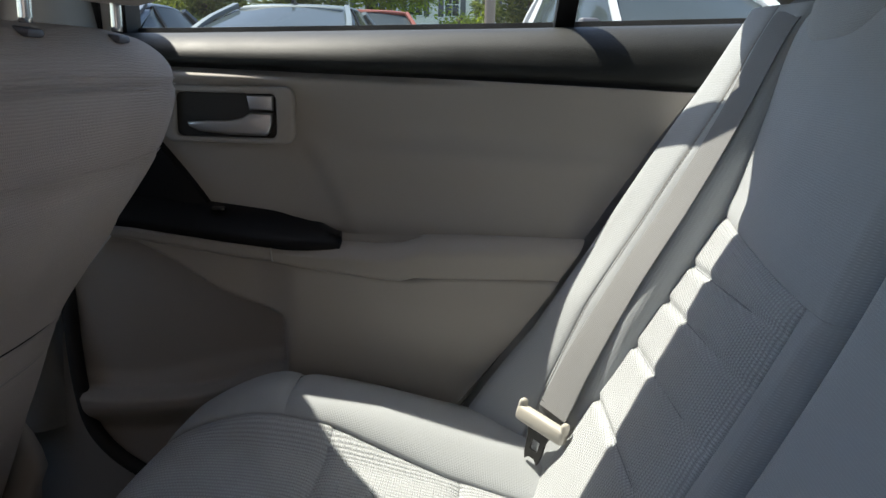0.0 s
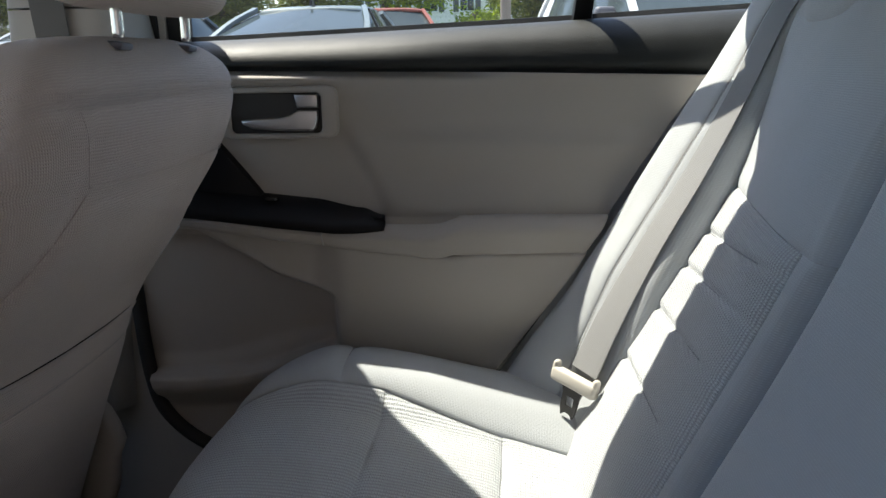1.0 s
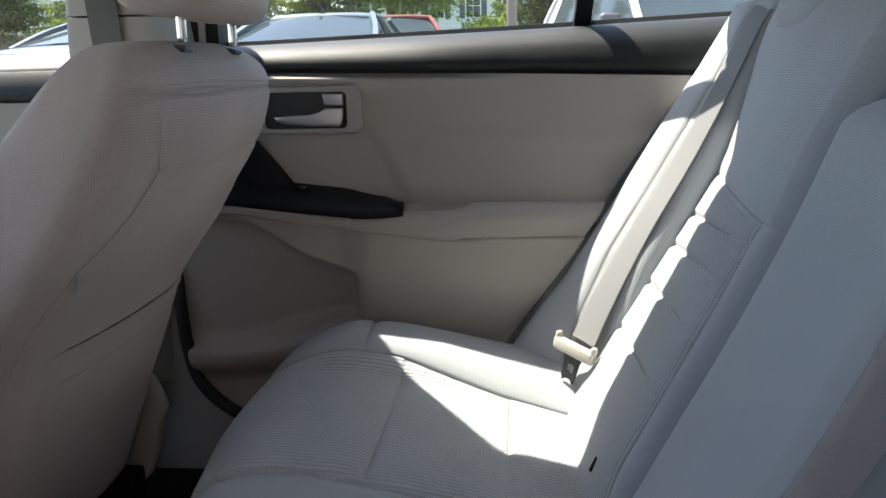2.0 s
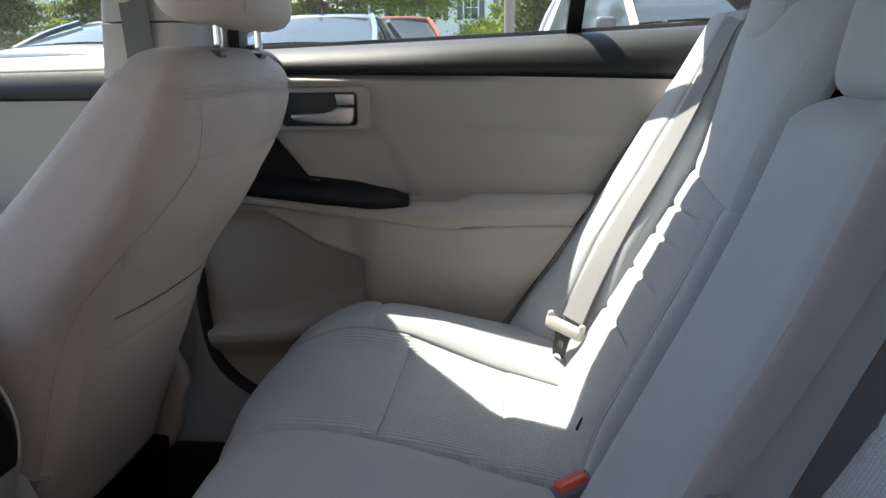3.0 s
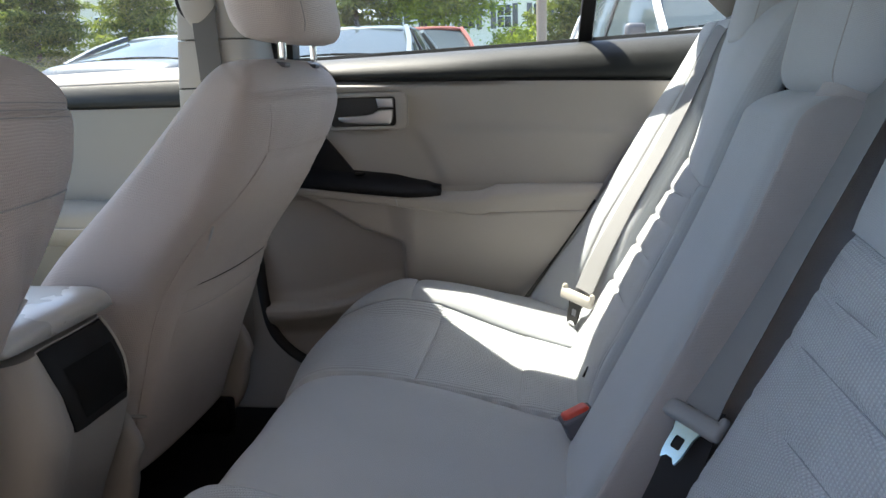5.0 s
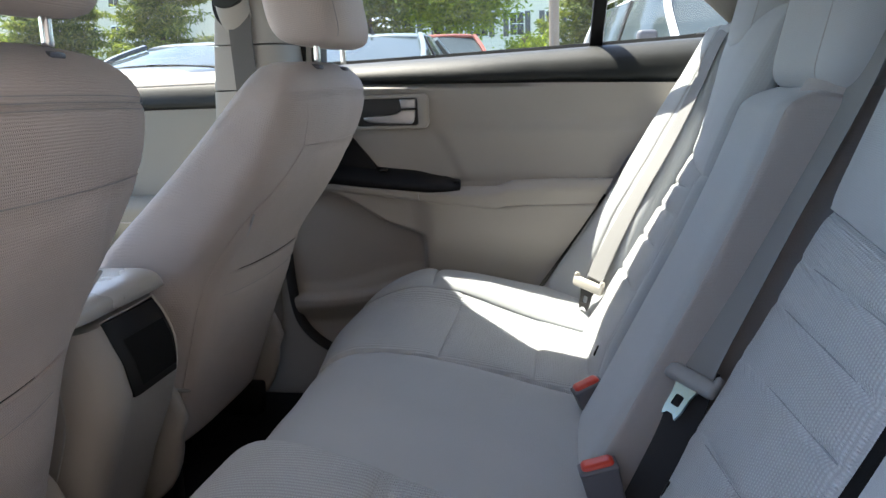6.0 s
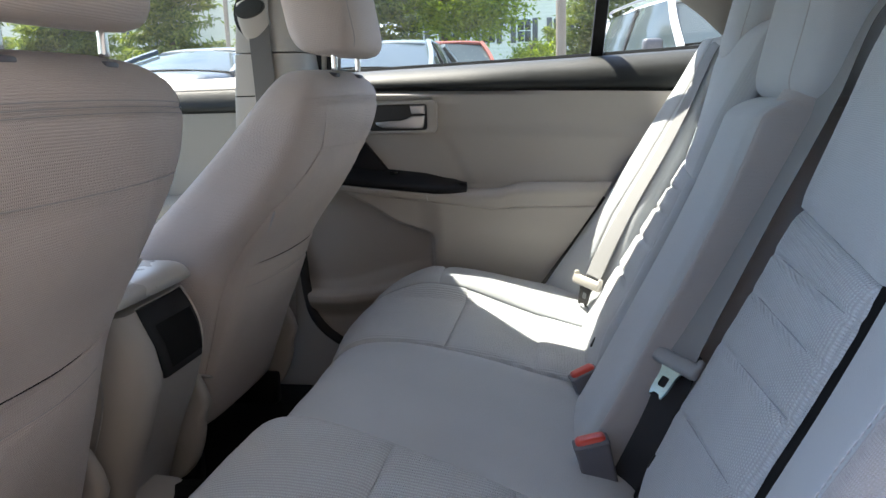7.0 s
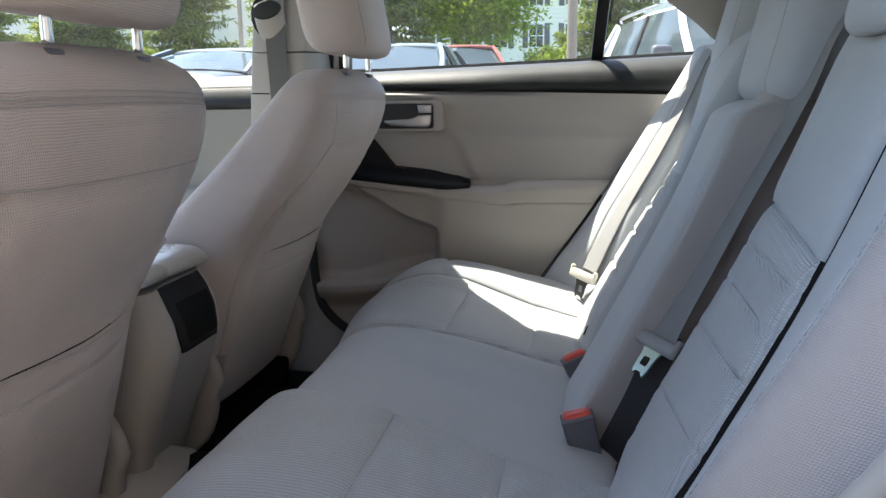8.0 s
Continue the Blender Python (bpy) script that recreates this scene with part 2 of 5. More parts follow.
def tube(name, pts, r, mat, parent, label="", sides=10, steps=6):
    at, length = curve(pts, steps)
    d = at.d
    t = np.gradient(d, axis=0)
    t /= np.linalg.norm(t, axis=1, keepdims=True) + 1e-12
    ref = np.array([0.0, 0, 1]) if abs(t[0][2]) < 0.9 else np.array([1.0, 0, 0])
    u = np.cross(t, ref)
    u /= np.linalg.norm(u, axis=1, keepdims=True) + 1e-12
    w = np.cross(t, u)
    ang = np.linspace(0, 2 * np.pi, sides, endpoint=False)
    P = d[:, None] + r * (np.cos(ang)[None, :, None] * u[:, None] + np.sin(ang)[None, :, None] * w[:, None])
    return grid(name, P, mat, parent, label, wrap=True)


def ribbon(name, pts, across, width, thick, mat, parent, label=""):
    """A strap along pts; across: the direction of its width, one or one for each point."""
    at, length = curve(pts, 10)
    d = at.d
    k = len(d)
    ac = np.array(across, float)
    if ac.ndim == 1:
        ac = np.tile(ac, (len(pts), 1))
    src = np.linspace(0, 1, len(ac))
    w = np.stack([np.interp(np.linspace(0, 1, k), src, ac[:, i]) for i in range(3)], -1)
    t = np.gradient(d, axis=0)
    w = w - t * (np.sum(w * t, 1) / np.sum(t * t, 1))[:, None]
    w /= np.linalg.norm(w, axis=1, keepdims=True)
    nrm = np.cross(t, w)
    nrm /= np.linalg.norm(nrm, axis=1, keepdims=True)
    prof = [(-.5, -.3), (-.46, -.5), (-.25, -.5), (0, -.5), (.25, -.5), (.46, -.5), (.5, -.3), (.5, .3), (.46, .5), (.25, .5), (0, .5), (-.25, .5), (-.46, .5), (-.5, .3)]
    P = np.stack([d + w * (width * a) + nrm * (thick * c) for a, c in prof], 1)
    return grid(name, P, mat, parent, label, wrap=True, sharp=50)


def thing(name, at, label, category, group="", kind=""):
    ob = new(name)
    ob.location = at
    ob.empty_display_size = 0.05
    return tagged(ob, label, category, group, kind)


def sweep_x(name, xs, section, mat, parent, label="", sharp=None, wrap=True):
    """Cross sections in y and z at each x."""
    P = np.array([[(x, y, z) for y, z in section(x)] for x in xs])
    return grid(name, P, mat, parent, label, wrap=wrap, sharp=sharp)


def rounded(pts, n=5, k=0.35):
    """Rounds the corners of an open outline."""
    out = [pts[0]]
    for a, b, c in zip(pts, pts[1:], pts[2:]):
        a, b, c = map(np.array, (a, b, c))
        p, q = b + (a - b) * k, b + (c - b) * k
        for t in np.linspace(0, 1, n):
            out.append(tuple((1 - t) ** 2 * p + 2 * t * (1 - t) * b + t * t * q))
    return out + [pts[-1]]


def frame_prism(name, outer, inner, axis, lo, hi, mat, parent, label=""):
    """A flat rim: one outline with another cut out of it."""
    bm = bmesh.new()
    def place(p, h):
        c = list(p)
        c.insert(axis, h)
        return Vector(c)
    loops = []
    for h in (lo, hi):
        rings = [[bm.verts.new(place(p, h)) for p in q] for q in (outer, inner)]
        edges = [bm.edges.new((r[i], r[(i + 1) % len(r)])) for r in rings for i in range(len(r))]
        bmesh.ops.triangle_fill(bm, use_beauty=True, use_dissolve=False, edges=edges)
        loops.append(rings)
    for k in (0, 1):
        a, b = loops[0][k], loops[1][k]
        for i in range(len(a)):
            j = (i + 1) % len(a)
            bm.faces.new((a[i], a[j], b[j], b[i]))
    bmesh.ops.recalc_face_normals(bm, faces=bm.faces)
    rim = [e for e in bm.edges if len(e.link_faces) == 2 and e.calc_face_angle(0) > 1.2]
    bmesh.ops.bevel(bm, geom=rim, offset=0.0035, segments=3, affect="EDGES", profile=0.5)
    return bm_mesh(name, bm, mat, parent, label, 40)


def stitches(name, at, length, gap, r, mat, parent, label=""):
    """A row of short stitches along a curve, joined into one mesh."""
    f, total = curve(at, 8)
    verts, faces = [], []
    for a in np.arange(gap, total - length, length + gap):
        p, q = f(a), f(a + length)
        t = (q - p) / (np.linalg.norm(q - p) + 1e-9)
        u = np.cross(t, (0.0, 1.0, 0.0))
        u /= np.linalg.norm(u) + 1e-9
        w = np.cross(t, u)
        k = len(verts)
        for c, s in ((p, 0.4), (p + (q - p) * 0.3, 1.0), (p + (q - p) * 0.7, 1.0), (q, 0.4)):
            verts += [c + (u * x + w * y) * r * s for x, y in ((1, 0), (0, 1), (-1, 0), (0, -1))]
        for i in range(3):
            for j in range(4):
                n = (j + 1) % 4
                faces.append((k + 4 * i + j, k + 4 * i + n, k + 4 * i + 4 + n, k + 4 * i + 4 + j))
    return attach(name, mesh_of(name, verts, faces, mat), parent, label)


def softened(table, width=9):
    """A table of points as a smooth curve."""
    xs = np.linspace(table[0][0], table[0][-1], 141)
    ys = np.pad(np.interp(xs, *table), width, mode="reflect", reflect_type="odd")
    return xs, np.convolve(ys, np.ones(2 * width + 1) / (2 * width + 1), "valid")

# ---- the car's shell ----
# x runs from the bonnet to the boot, y to the passenger side, z up; the car's middle line is y = 0.
def side_sheet(name, side, rows, mat, kind_label, category, thick=0.018, parent=None):
    """A trim sheet between two rails given as rows of (x, y0, z0, y1, z1), bowed, with thickness outwards."""
    q = np.array(rows, float)
    at, length = curve(q, 8)
    q = at.d
    t = np.linspace(0, 1, 9)
    inner, outer = [], []
    for x, y0, z0, y1, z1 in q:
        y = y0 + (y1 - y0) * t
        z = z0 + (z1 - z0) * t + 0.012 * np.sin(np.pi * t)
        inner.append(np.stack([x + 0 * t, side * y, z], -1))
        outer.append(np.stack([x + 0 * t, side * (y + thick), z + thick * 0.4], -1)[::-1])
    P = np.concatenate([np.array(inner), np.array(outer)], 1)
    return grid(name, P, mat, parent, wrap=True, sharp=50)


# floor pan with its tunnel, and the carpet on it
xs = np.linspace(-1.75, 0.25, 30)
ys = np.linspace(-0.74, 0.74, 61)
F = np.array([[(x, y, 0.275 + 0.12 * float(gauss(y, 0.13)) + 0.10 * float(smooth(np.array(x), -0.30, -0.05))) for y in ys] for x in xs])
floor = grid("floor", F, CARPET, None, flip=True)
tagged(floor, "black carpeted car floor with a raised middle tunnel", "floor", kind="structure")
pan = rbox("floor_pan", (-0.45, 0, 0.235), (2.7, 1.60, 0.05), BLACK, None)
tagged(pan, "dark steel underside of the car", "floor pan", kind="structure")

# headliner and roof
xs = np.linspace(-1.05, 0.78, 24)
def roof_z(x):
    return 1.415 - 0.045 * np.clip((x + 0.35) / 0.7, -1.4, None) ** 2 * (1 if x < -0.35 else 0.55)
H = np.array([[(x, y, roof_z(x) - 0.045 * (abs(y) / 0.56) ** 3) for y in np.linspace(-0.57, 0.57, 25)] for x in xs])
ceiling = grid("ceiling", H, HEADLINER, None)
tagged(ceiling, "pale beige fabric headliner of the car", "headliner", kind="structure")
R = H + np.array([0, 0, 0.03])
R[:, :, 1] *= 1.12
roof = grid("roof", R, PAINT_OWN, None, flip=True)
tagged(roof, "silver painted car roof", "roof", kind="structure")

# roof rails and rear pillars, on both sides: (x, y and z of the window's upper edge, y and z at the headliner)
RAIL = [(-1.10, 0.610, 1.280, 0.535, 1.345), (-0.85, 0.585, 1.350, 0.535, 1.372), (-0.60, 0.568, 1.374, 0.535, 1.382),
        (-0.35, 0.566, 1.374, 0.535, 1.384), (-0.12, 0.562, 1.352, 0.535, 1.382), (0.05, 0.572, 1.300, 0.535, 1.378),
        (0.20, 0.648, 1.198, 0.540, 1.366), (0.32, 0.690, 1.112, 0.545, 1.350), (0.42, 0.715, 1.045, 0.545, 1.330), (0.62, 0.720, 1.030, 0.550, 1.300),
        (0.90, 0.720, 1.030, 0.580, 1.190)]
for side, nm in ((1, "pillar_trim_1"), (-1, "pillar_trim_2")):
    ob = side_sheet(nm, side, RAIL, PILLAR, "", "")
    tagged(ob, "beige plastic roof rail and rear pillar trim", "pillar trim", kind="structure")

# closing walls that are out of view: front bulkhead and dash, parcel shelf, far flanks
dash = prism("dashboard", [(-1.80, 0.25), (-1.80, 0.98), (-1.52, 0.97), (-1.34, 0.90), (-1.32, 0.72), (-1.45, 0.60), (-1.55, 0.27)], 1, -0.70, 0.70, BLACK_SOFT, None, 0.01)
tagged(dash, "dark plain dashboard closing the front", "dashboard", kind="structure")
shelf = rbox("rear_shelf", (0.74, 0, 1.02), (0.66, 1.40, 0.04), TRIM, None, 0.01)
tagged(shelf, "beige rear parcel shelf", "parcel shelf", kind="structure")
boot = rbox("rear_bulkhead", (0.56, 0, 0.68), (0.10, 1.44, 0.66), BLACK, None, 0.01)
tagged(boot, "dark bulkhead behind the rear seat", "bulkhead", kind="structure")
for side, nm, x0, x1 in ((1, "body_side_1", -1.75, 1.0), (-1, "body_side_2", -1.75, -0.62)):
    ob = prism(nm, [(x0, 0.25), (x1, 0.25), (x1, 1.0), (x0, 1.0)], 1, min(side * 0.84, side * 0.86), max(side * 0.84, side * 0.86), PAINT_OWN, None, 0.004)
    tagged(ob, "silver painted outer skin of the car's side", "body side", kind="structure")
ob = prism("body_side_3", [(0.12, 0.25), (1.0, 0.25), (1.0, 1.03), (0.42, 1.03), (0.30, 0.80)], 1, -0.86, -0.80, PAINT_OWN, None, 0.01)
tagged(ob, "silver painted rear wing beside the seat", "body side", kind="structure")
tr = thing("trim_1", (0.2, -0.75, 0.6), "pale edge strip and black seal round the open door", "door seal", kind="structure")
edge_line = [(0.115, 0.62), (0.165, 0.69), (0.217, 0.764), (0.241, 0.797), (0.30, 0.885), (0.36, 0.98)]
tube("edge_strip", [(x + 0.004, -0.757, z) for x, z in edge_line], 0.010, PILLAR, tr, "pale plastic edge strip", sides=12)
tube("seal", [(x + 0.014, -0.778, z - 0.008) for x, z in edge_line], 0.014, RUBBER, tr, "black rubber seal", sides=12)
ob = rbox("door_sill", (-0.25, -0.79, 0.30), (0.95, 0.12, 0.12), PAINT_OWN, None, 0.02)
tagged(ob, "silver painted door sill of the open rear door", "door sill", kind="structure")
ob = prism("pillar_trim_3", [(-0.72, 0.25), (-0.50, 0.25), (-0.50, 0.95), (-0.43, 1.37), (-0.60, 1.37), (-0.68, 0.95)], 1, -0.74, -0.68, PILLAR, None, 0.01)
tagged(ob, "beige trim of the middle pillar by the open door", "pillar trim", kind="structure")
bm = bmesh.new()
bmesh.ops.create_cube(bm, size=1)
for v in bm.verts:
    v.co = Vector((v.co.x * 1.02 + 0.52, v.co.y * 0.12, v.co.z * 0.72 + 0.66))
bmesh.ops.bevel(bm, geom=bm.edges[:], offset=0.03, segments=2, affect="EDGES", profile=0.5)
bm.transform(pose(-0.56, -0.88, 0, 0, 0, -72))
open_door = bm_mesh("door_3", bm, TRIM, None)
tagged(open_door, "beige inner side of the opened near rear door", "car door", kind="structure")
for nm, pts in (("window_3", [(-1.80, 1.0), (-1.08, 1.36)]), ("window_4", [(1.05, 1.04), (0.76, 1.30)])):
    (xa, za), (xb, zb) = pts
    P = np.array([[(xa + (xb - xa) * u, v * (0.66 - 0.10 * u), za + (zb - za) * u + 0.03 * math.sin(math.pi * u)) for v in np.linspace(-1, 1, 9)] for u in np.linspace(0, 1, 7)])
    ob = grid(nm, P, PANE, None)
    ob.visible_shadow = False
    tagged(ob, "clear curved car window glass", "window", kind="structure")

# Unseen walls, added to bounce warm light and hold back sky light.
RENDERED = material("warm_bounce_render", (0.37, 0.312, 0.275), 0.85, var=0.15, big=1.5, grain=40, bump=0.3, depth=0.004)
wall = rbox("wall_near", (9.6, -3.4, 3.0), (20.4, 0.3, 6.2), RENDERED, None, 0.02)
tagged(wall, "added unseen red-brown wall bouncing warm light from the near side", "wall", kind="structure")
wall = rbox("wall_far_side", (14.0, -12.0, 0.7), (60, 0.3, 1.6), RENDERED, None, 0.02)
tagged(wall, "added low red-brown wall, unseen, closing the car park", "wall", kind="structure")

# ---- passenger-side doors ----
def sill_z(x):
    return float(np.interp(x, [-1.4, -0.86, -0.39, 0.045, 0.12, 0.45], [1.000, 1.012, 1.022, 1.036, 1.039, 1.052]))


def pad(name, x0, x1, low, parent, label):
    """The padded strip along a window's lower edge; low: height of its lower edge at points of x."""
    def section(x):
        off = 0.014 * float(smooth(np.array(x), -0.15, 0.05))
        zt, zb = sill_z(x), float(np.interp(x, *low))
        k = zt - zb
        pts = [(0.806, zt - 0.05), (0.806, zt - 0.004), (0.782, zt), (0.752, zt - 0.05 * k), (0.727 + 0.5 * off, zt - 0.18 * k), (0.707 + 0.8 * off, zt - 0.38 * k), (0.695 + off, zt - 0.62 * k), (0.690 + off, zt - 0.84 * k), (0.6935 + off, zb + 0.003), (0.704 + off, zb), (0.730, zb - 0.004), (0.775, zt - 0.06)]
        return rounded(pts, 4, 0.4)
    return sweep_x(name, np.linspace(x0, x1, 48), section, BLACK_SOFT, parent, label, sharp=60)


door_1 = thing("door_1", (-0.1, 0.72, 0.36), "closed rear door with beige trim and black padded sill", "car door", kind="structure")
LOW1 = ([-0.60, -0.34, 0.0, 0.285, 0.45], [0.984, 0.979, 0.971, 0.962, 0.957])
pad("sill_pad", -0.485, 0.43, LOW1, door_1, "black grained soft plastic sill pad, scuffed by light")


def rear_edge(z):
    """Where the rear door's trim ends: its edge leans with the seat back."""
    return 0.003 + (z - 0.55) * 0.677


def door_upper(z, x):
    ledge = 0.027 * smooth(-x, 0.14, 0.34)
    y = 0.700 - 0.014 * gauss(z - 0.775, 0.045)
    y = y - ledge * smooth(z, 0.942, 0.963)
    roll = (0.014 * smooth(-x, -0.05, 0.10) + 0.026 * smooth(-x, 0.14, 0.34)) * smooth(z, 0.963, 0.972)
    crease = x - (-0.205 + (0.885 - z) * 0.55)
    y = y - 0.007 * smooth(crease, -0.012, 0.014) * smooth(-z, -0.905, -0.865)
    y = y - 0.002 * smooth(-(z - 0.885 + 0.02 * x), -0.004, 0.01) * smooth(x, -0.2, -0.1)
    y = y + roll
    y = y - 0.05 * smooth(x, 0.15, 0.40) * 0.3
    return np.stack([x + 0 * z, y, z + 0 * x], -1)


zz, xx = np.meshgrid(np.concatenate([np.linspace(0.745, 0.93, 40), np.linspace(0.932, 0.972, 16)]), np.linspace(0, 1, 120), indexing="ij")
xx = -0.56 + (rear_edge(0.745 + (zz - 0.745) * 0.945) + 0.56) * xx
lowz = np.interp(xx, LOW1[0], LOW1[1]) - 0.003
zz2 = 0.745 + (zz - 0.745) * (lowz - 0.745) / (0.972 - 0.745)
U = door_upper(0.745 + (zz - 0.745), xx)
U[..., 2] = zz2
grid("upper_trim", U, TRIM_SOFT, door_1, "beige vinyl upper door trim")


def pocket_top(x):
    return np.interp(x, [-0.60, -0.446, -0.37, -0.31, -0.262, -0.22, 0.4], [0.785, 0.768, 0.730, 0.693, 0.677, 0.664, 0.66])


ARM_TOP = ([-0.56, -0.42, -0.22, -0.10, -0.055, -0.01, 0.10, 0.35], [0.792, 0.787, 0.767, 0.7645, 0.766, 0.7755, 0.777, 0.776])
ARM_IN = ([-0.60, -0.45, -0.30, -0.05, 0.10, 0.30], [0.668, 0.648, 0.634, 0.628, 0.632, 0.640])
ARM_DEEP = ([-0.56, -0.42, -0.235, -0.20, -0.10, 0.0, 0.12, 0.35], [0.028, 0.028, 0.030, 0.034, 0.042, 0.050, 0.054, 0.055])


def door_lower(z, x):
    hem = np.interp(x, *ARM_TOP) - np.interp(x, *ARM_DEEP)
    y = 0.664 + 0.016 * smooth(-z, -0.70, -0.48)
    reach = (0.664 - np.interp(x, *ARM_IN) - 0.0035) * (0.45 + 0.55 * smooth(x, -0.26, -0.20))
    y = y - reach * smooth((z - 0.50) / (hem - 0.50), 0.0, 0.92) * (1 - smooth(z - hem, 0.002, 0.016))
    rec = smooth(-x, 0.222, 0.246) * smooth(pocket_top(x) - z, -0.004, 0.016)
    lip = 0.517 + 0.012 * smooth(x, -0.50, -0.34) + 0.05 * smooth(x, -0.40, -0.20)
    out = smooth(lip - z, -0.002, 0.010)
    scoop = gauss(np.minimum(z - (0.545 + 0.05 * smooth(x, -0.48, -0.26)), 0) * 1.0, 0.02)
    y = y + 0.068 * rec * (1 - 0.55 * out) - 0.010 * rec * (1 - out) * (1 - scoop)
    y = y + 0.030 * rec * out * smooth(lip - z, 0.02, 0.07)
    return np.stack([x + 0 * z, y, z + 0 * x], -1)


zc = np.linspace(0.375, 0.775, 110)
def left_edge(z):
    return np.interp(z, [0.375, 0.39, 0.415, 0.44, 0.47, 0.53, 0.60, 0.80], [-0.42, -0.462, -0.497, -0.520, -0.536, -0.546, -0.550, -0.556])
X = np.array([left_edge(z) + (rear_edge(z) - left_edge(z)) * np.linspace(0, 1, 150) for z in zc])
Z = np.repeat(zc[:, None], 150, 1)
grid("lower_trim", door_lower(Z, X), TRIM, door_1, "beige plastic lower door trim with a map pocket")
edge_pts = [(float(left_edge(z)) - 0.006, 0.730, z) for z in (0.95, 0.86, 0.75, 0.65, 0.56, 0.50, 0.46, 0.43, 0.405, 0.385)] + [(-0.40, 0.730, 0.365), (-0.30, 0.730, 0.36), (0.2, 0.730, 0.36)]
tube("door_seal", edge_pts, 0.011, RUBBER, door_1, "black rubber door seal")


# armrest: a rounded ledge that deepens towards the back
def arm_top(x):
    return float(np.interp(x, *ARM_TOP))


def arm_section(x):
    t, d, yi = arm_top(x), float(np.interp(x, *ARM_DEEP)), float(np.interp(x, *ARM_IN))
    pts = [(0.720, t - 0.004), (0.690, t - 0.001), (yi + 0.020, t), (yi, t - 0.014), (yi + 0.0005, t - 0.6 * d), (yi + 0.001, t - d + 0.005), (yi + 0.007, t - d), (0.690, t - d - 0.002), (0.720, t - d)]
    return rounded(pts, 5, 0.42)


P = np.array([[(x if x < -0.1 else -0.1 + (x + 0.1) * (float(rear_edge(z)) - 0.001 + 0.1) / 0.43, y, z) for y, z in arm_section(x)] for x in np.linspace(-0.545, 0.33, 80)])
grid("armrest", P, TRIM_SOFT, door_1, "beige vinyl armrest", wrap=True, sharp=70)
tube("rear_seal", [(float(rear_edge(z)) + 0.004, 0.700, z) for z in np.linspace(0.42, 0.742, 12)], 0.0085, RUBBER, door_1, "black rubber seal at the door's rear edge", sides=10)
# the stitched seam at the armrest's front end
def arm_face(x, down):
    return (x, float(np.interp(x, *ARM_IN)) - 0.0004 + 0.004 * max(0.0, (0.014 - down) / 0.014), arm_top(x) - down)
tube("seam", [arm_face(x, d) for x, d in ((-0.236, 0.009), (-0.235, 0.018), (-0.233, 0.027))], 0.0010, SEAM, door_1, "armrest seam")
# black switch plate with its raised rear end and the wedge in front of it
plate = []
for x in np.linspace(-0.50, -0.150, 46):
    u = (x + 0.50) / 0.35
    t = arm_top(x) + 0.004
    yi = float(np.interp(x, [-0.60, -0.45, -0.30, -0.05], [0.662, 0.643, 0.630, 0.628])) + 0.004 + 0.008 * max(0.0, (u - 0.80) / 0.20) ** 2
    ym = 0.702 - 0.046 * float(smooth(np.array(u), 0.86, 1.02))
    hump = 0.014 * (1 - float(smooth(np.array(u), 0.70, 1.0)))
    pts = [(ym, t - 0.012), (ym, t + 0.012 + hump), (ym - 0.020, t + 0.008 + hump), (yi + 0.012, t + 0.003), (yi, t - 0.005), (yi + 0.003, t - 0.016), (yi + 0.02, t - 0.018)]
    plate.append([(x, y, z) for y, z in rounded(pts, 4, 0.4)])
grid("switch_plate", np.array(plate), BLACK, door_1, "black plastic switch plate on the armrest", wrap=True, sharp=50)
prism("pull_recess", [(-0.54, 0.945), (-0.445, 0.940), (-0.330, 0.806), (-0.338, 0.792), (-0.54, 0.790)], 1, 0.680, 0.712, BLACK, door_1, 0.004, "black recessed wedge above the switch plate")
rbox("switch_button", (-0.312, 0.668, 0.800), (0.018, 0.010, 0.006), BLACK_GLOSS, door_1, 0.002)
# handle: bezel, cup, lever, lock tab
frame_prism("handle_bezel", round_rect(-0.385, -0.217, 0.883, 0.955, 0.013), round_rect(-0.371, -0.239, 0.890, 0.946, 0.008), 1, 0.684, 0.702, TRIM, door_1, "beige bezel round the door handle")
prism("handle_cup", round_rect(-0.374, -0.236, 0.887, 0.949, 0.008), 1, 0.695, 0.698, CUP, door_1, 0.0, "dark grey handle recess")
prism("handle_lever", [(-0.355, 0.9085), (-0.330, 0.9105), (-0.300, 0.9115), (-0.284, 0.9150), (-0.273, 0.9215), (-0.2445, 0.9215), (-0.2450, 0.9080), (-0.2485, 0.8970), (-0.254, 0.8925), (-0.300, 0.8935), (-0.340, 0.8970), (-0.353, 0.9030)], 1, 0.685, 0.695, CHROME, door_1, 0.0035, "satin chrome handle lever", 3)
prism("lock_tab", [(-0.2775, 0.9435), (-0.2435, 0.9435), (-0.2440, 0.9250), (-0.2740, 0.9250)], 1, 0.686, 0.695, CHROME, door_1, 0.0030, "satin chrome lock tab", 3)
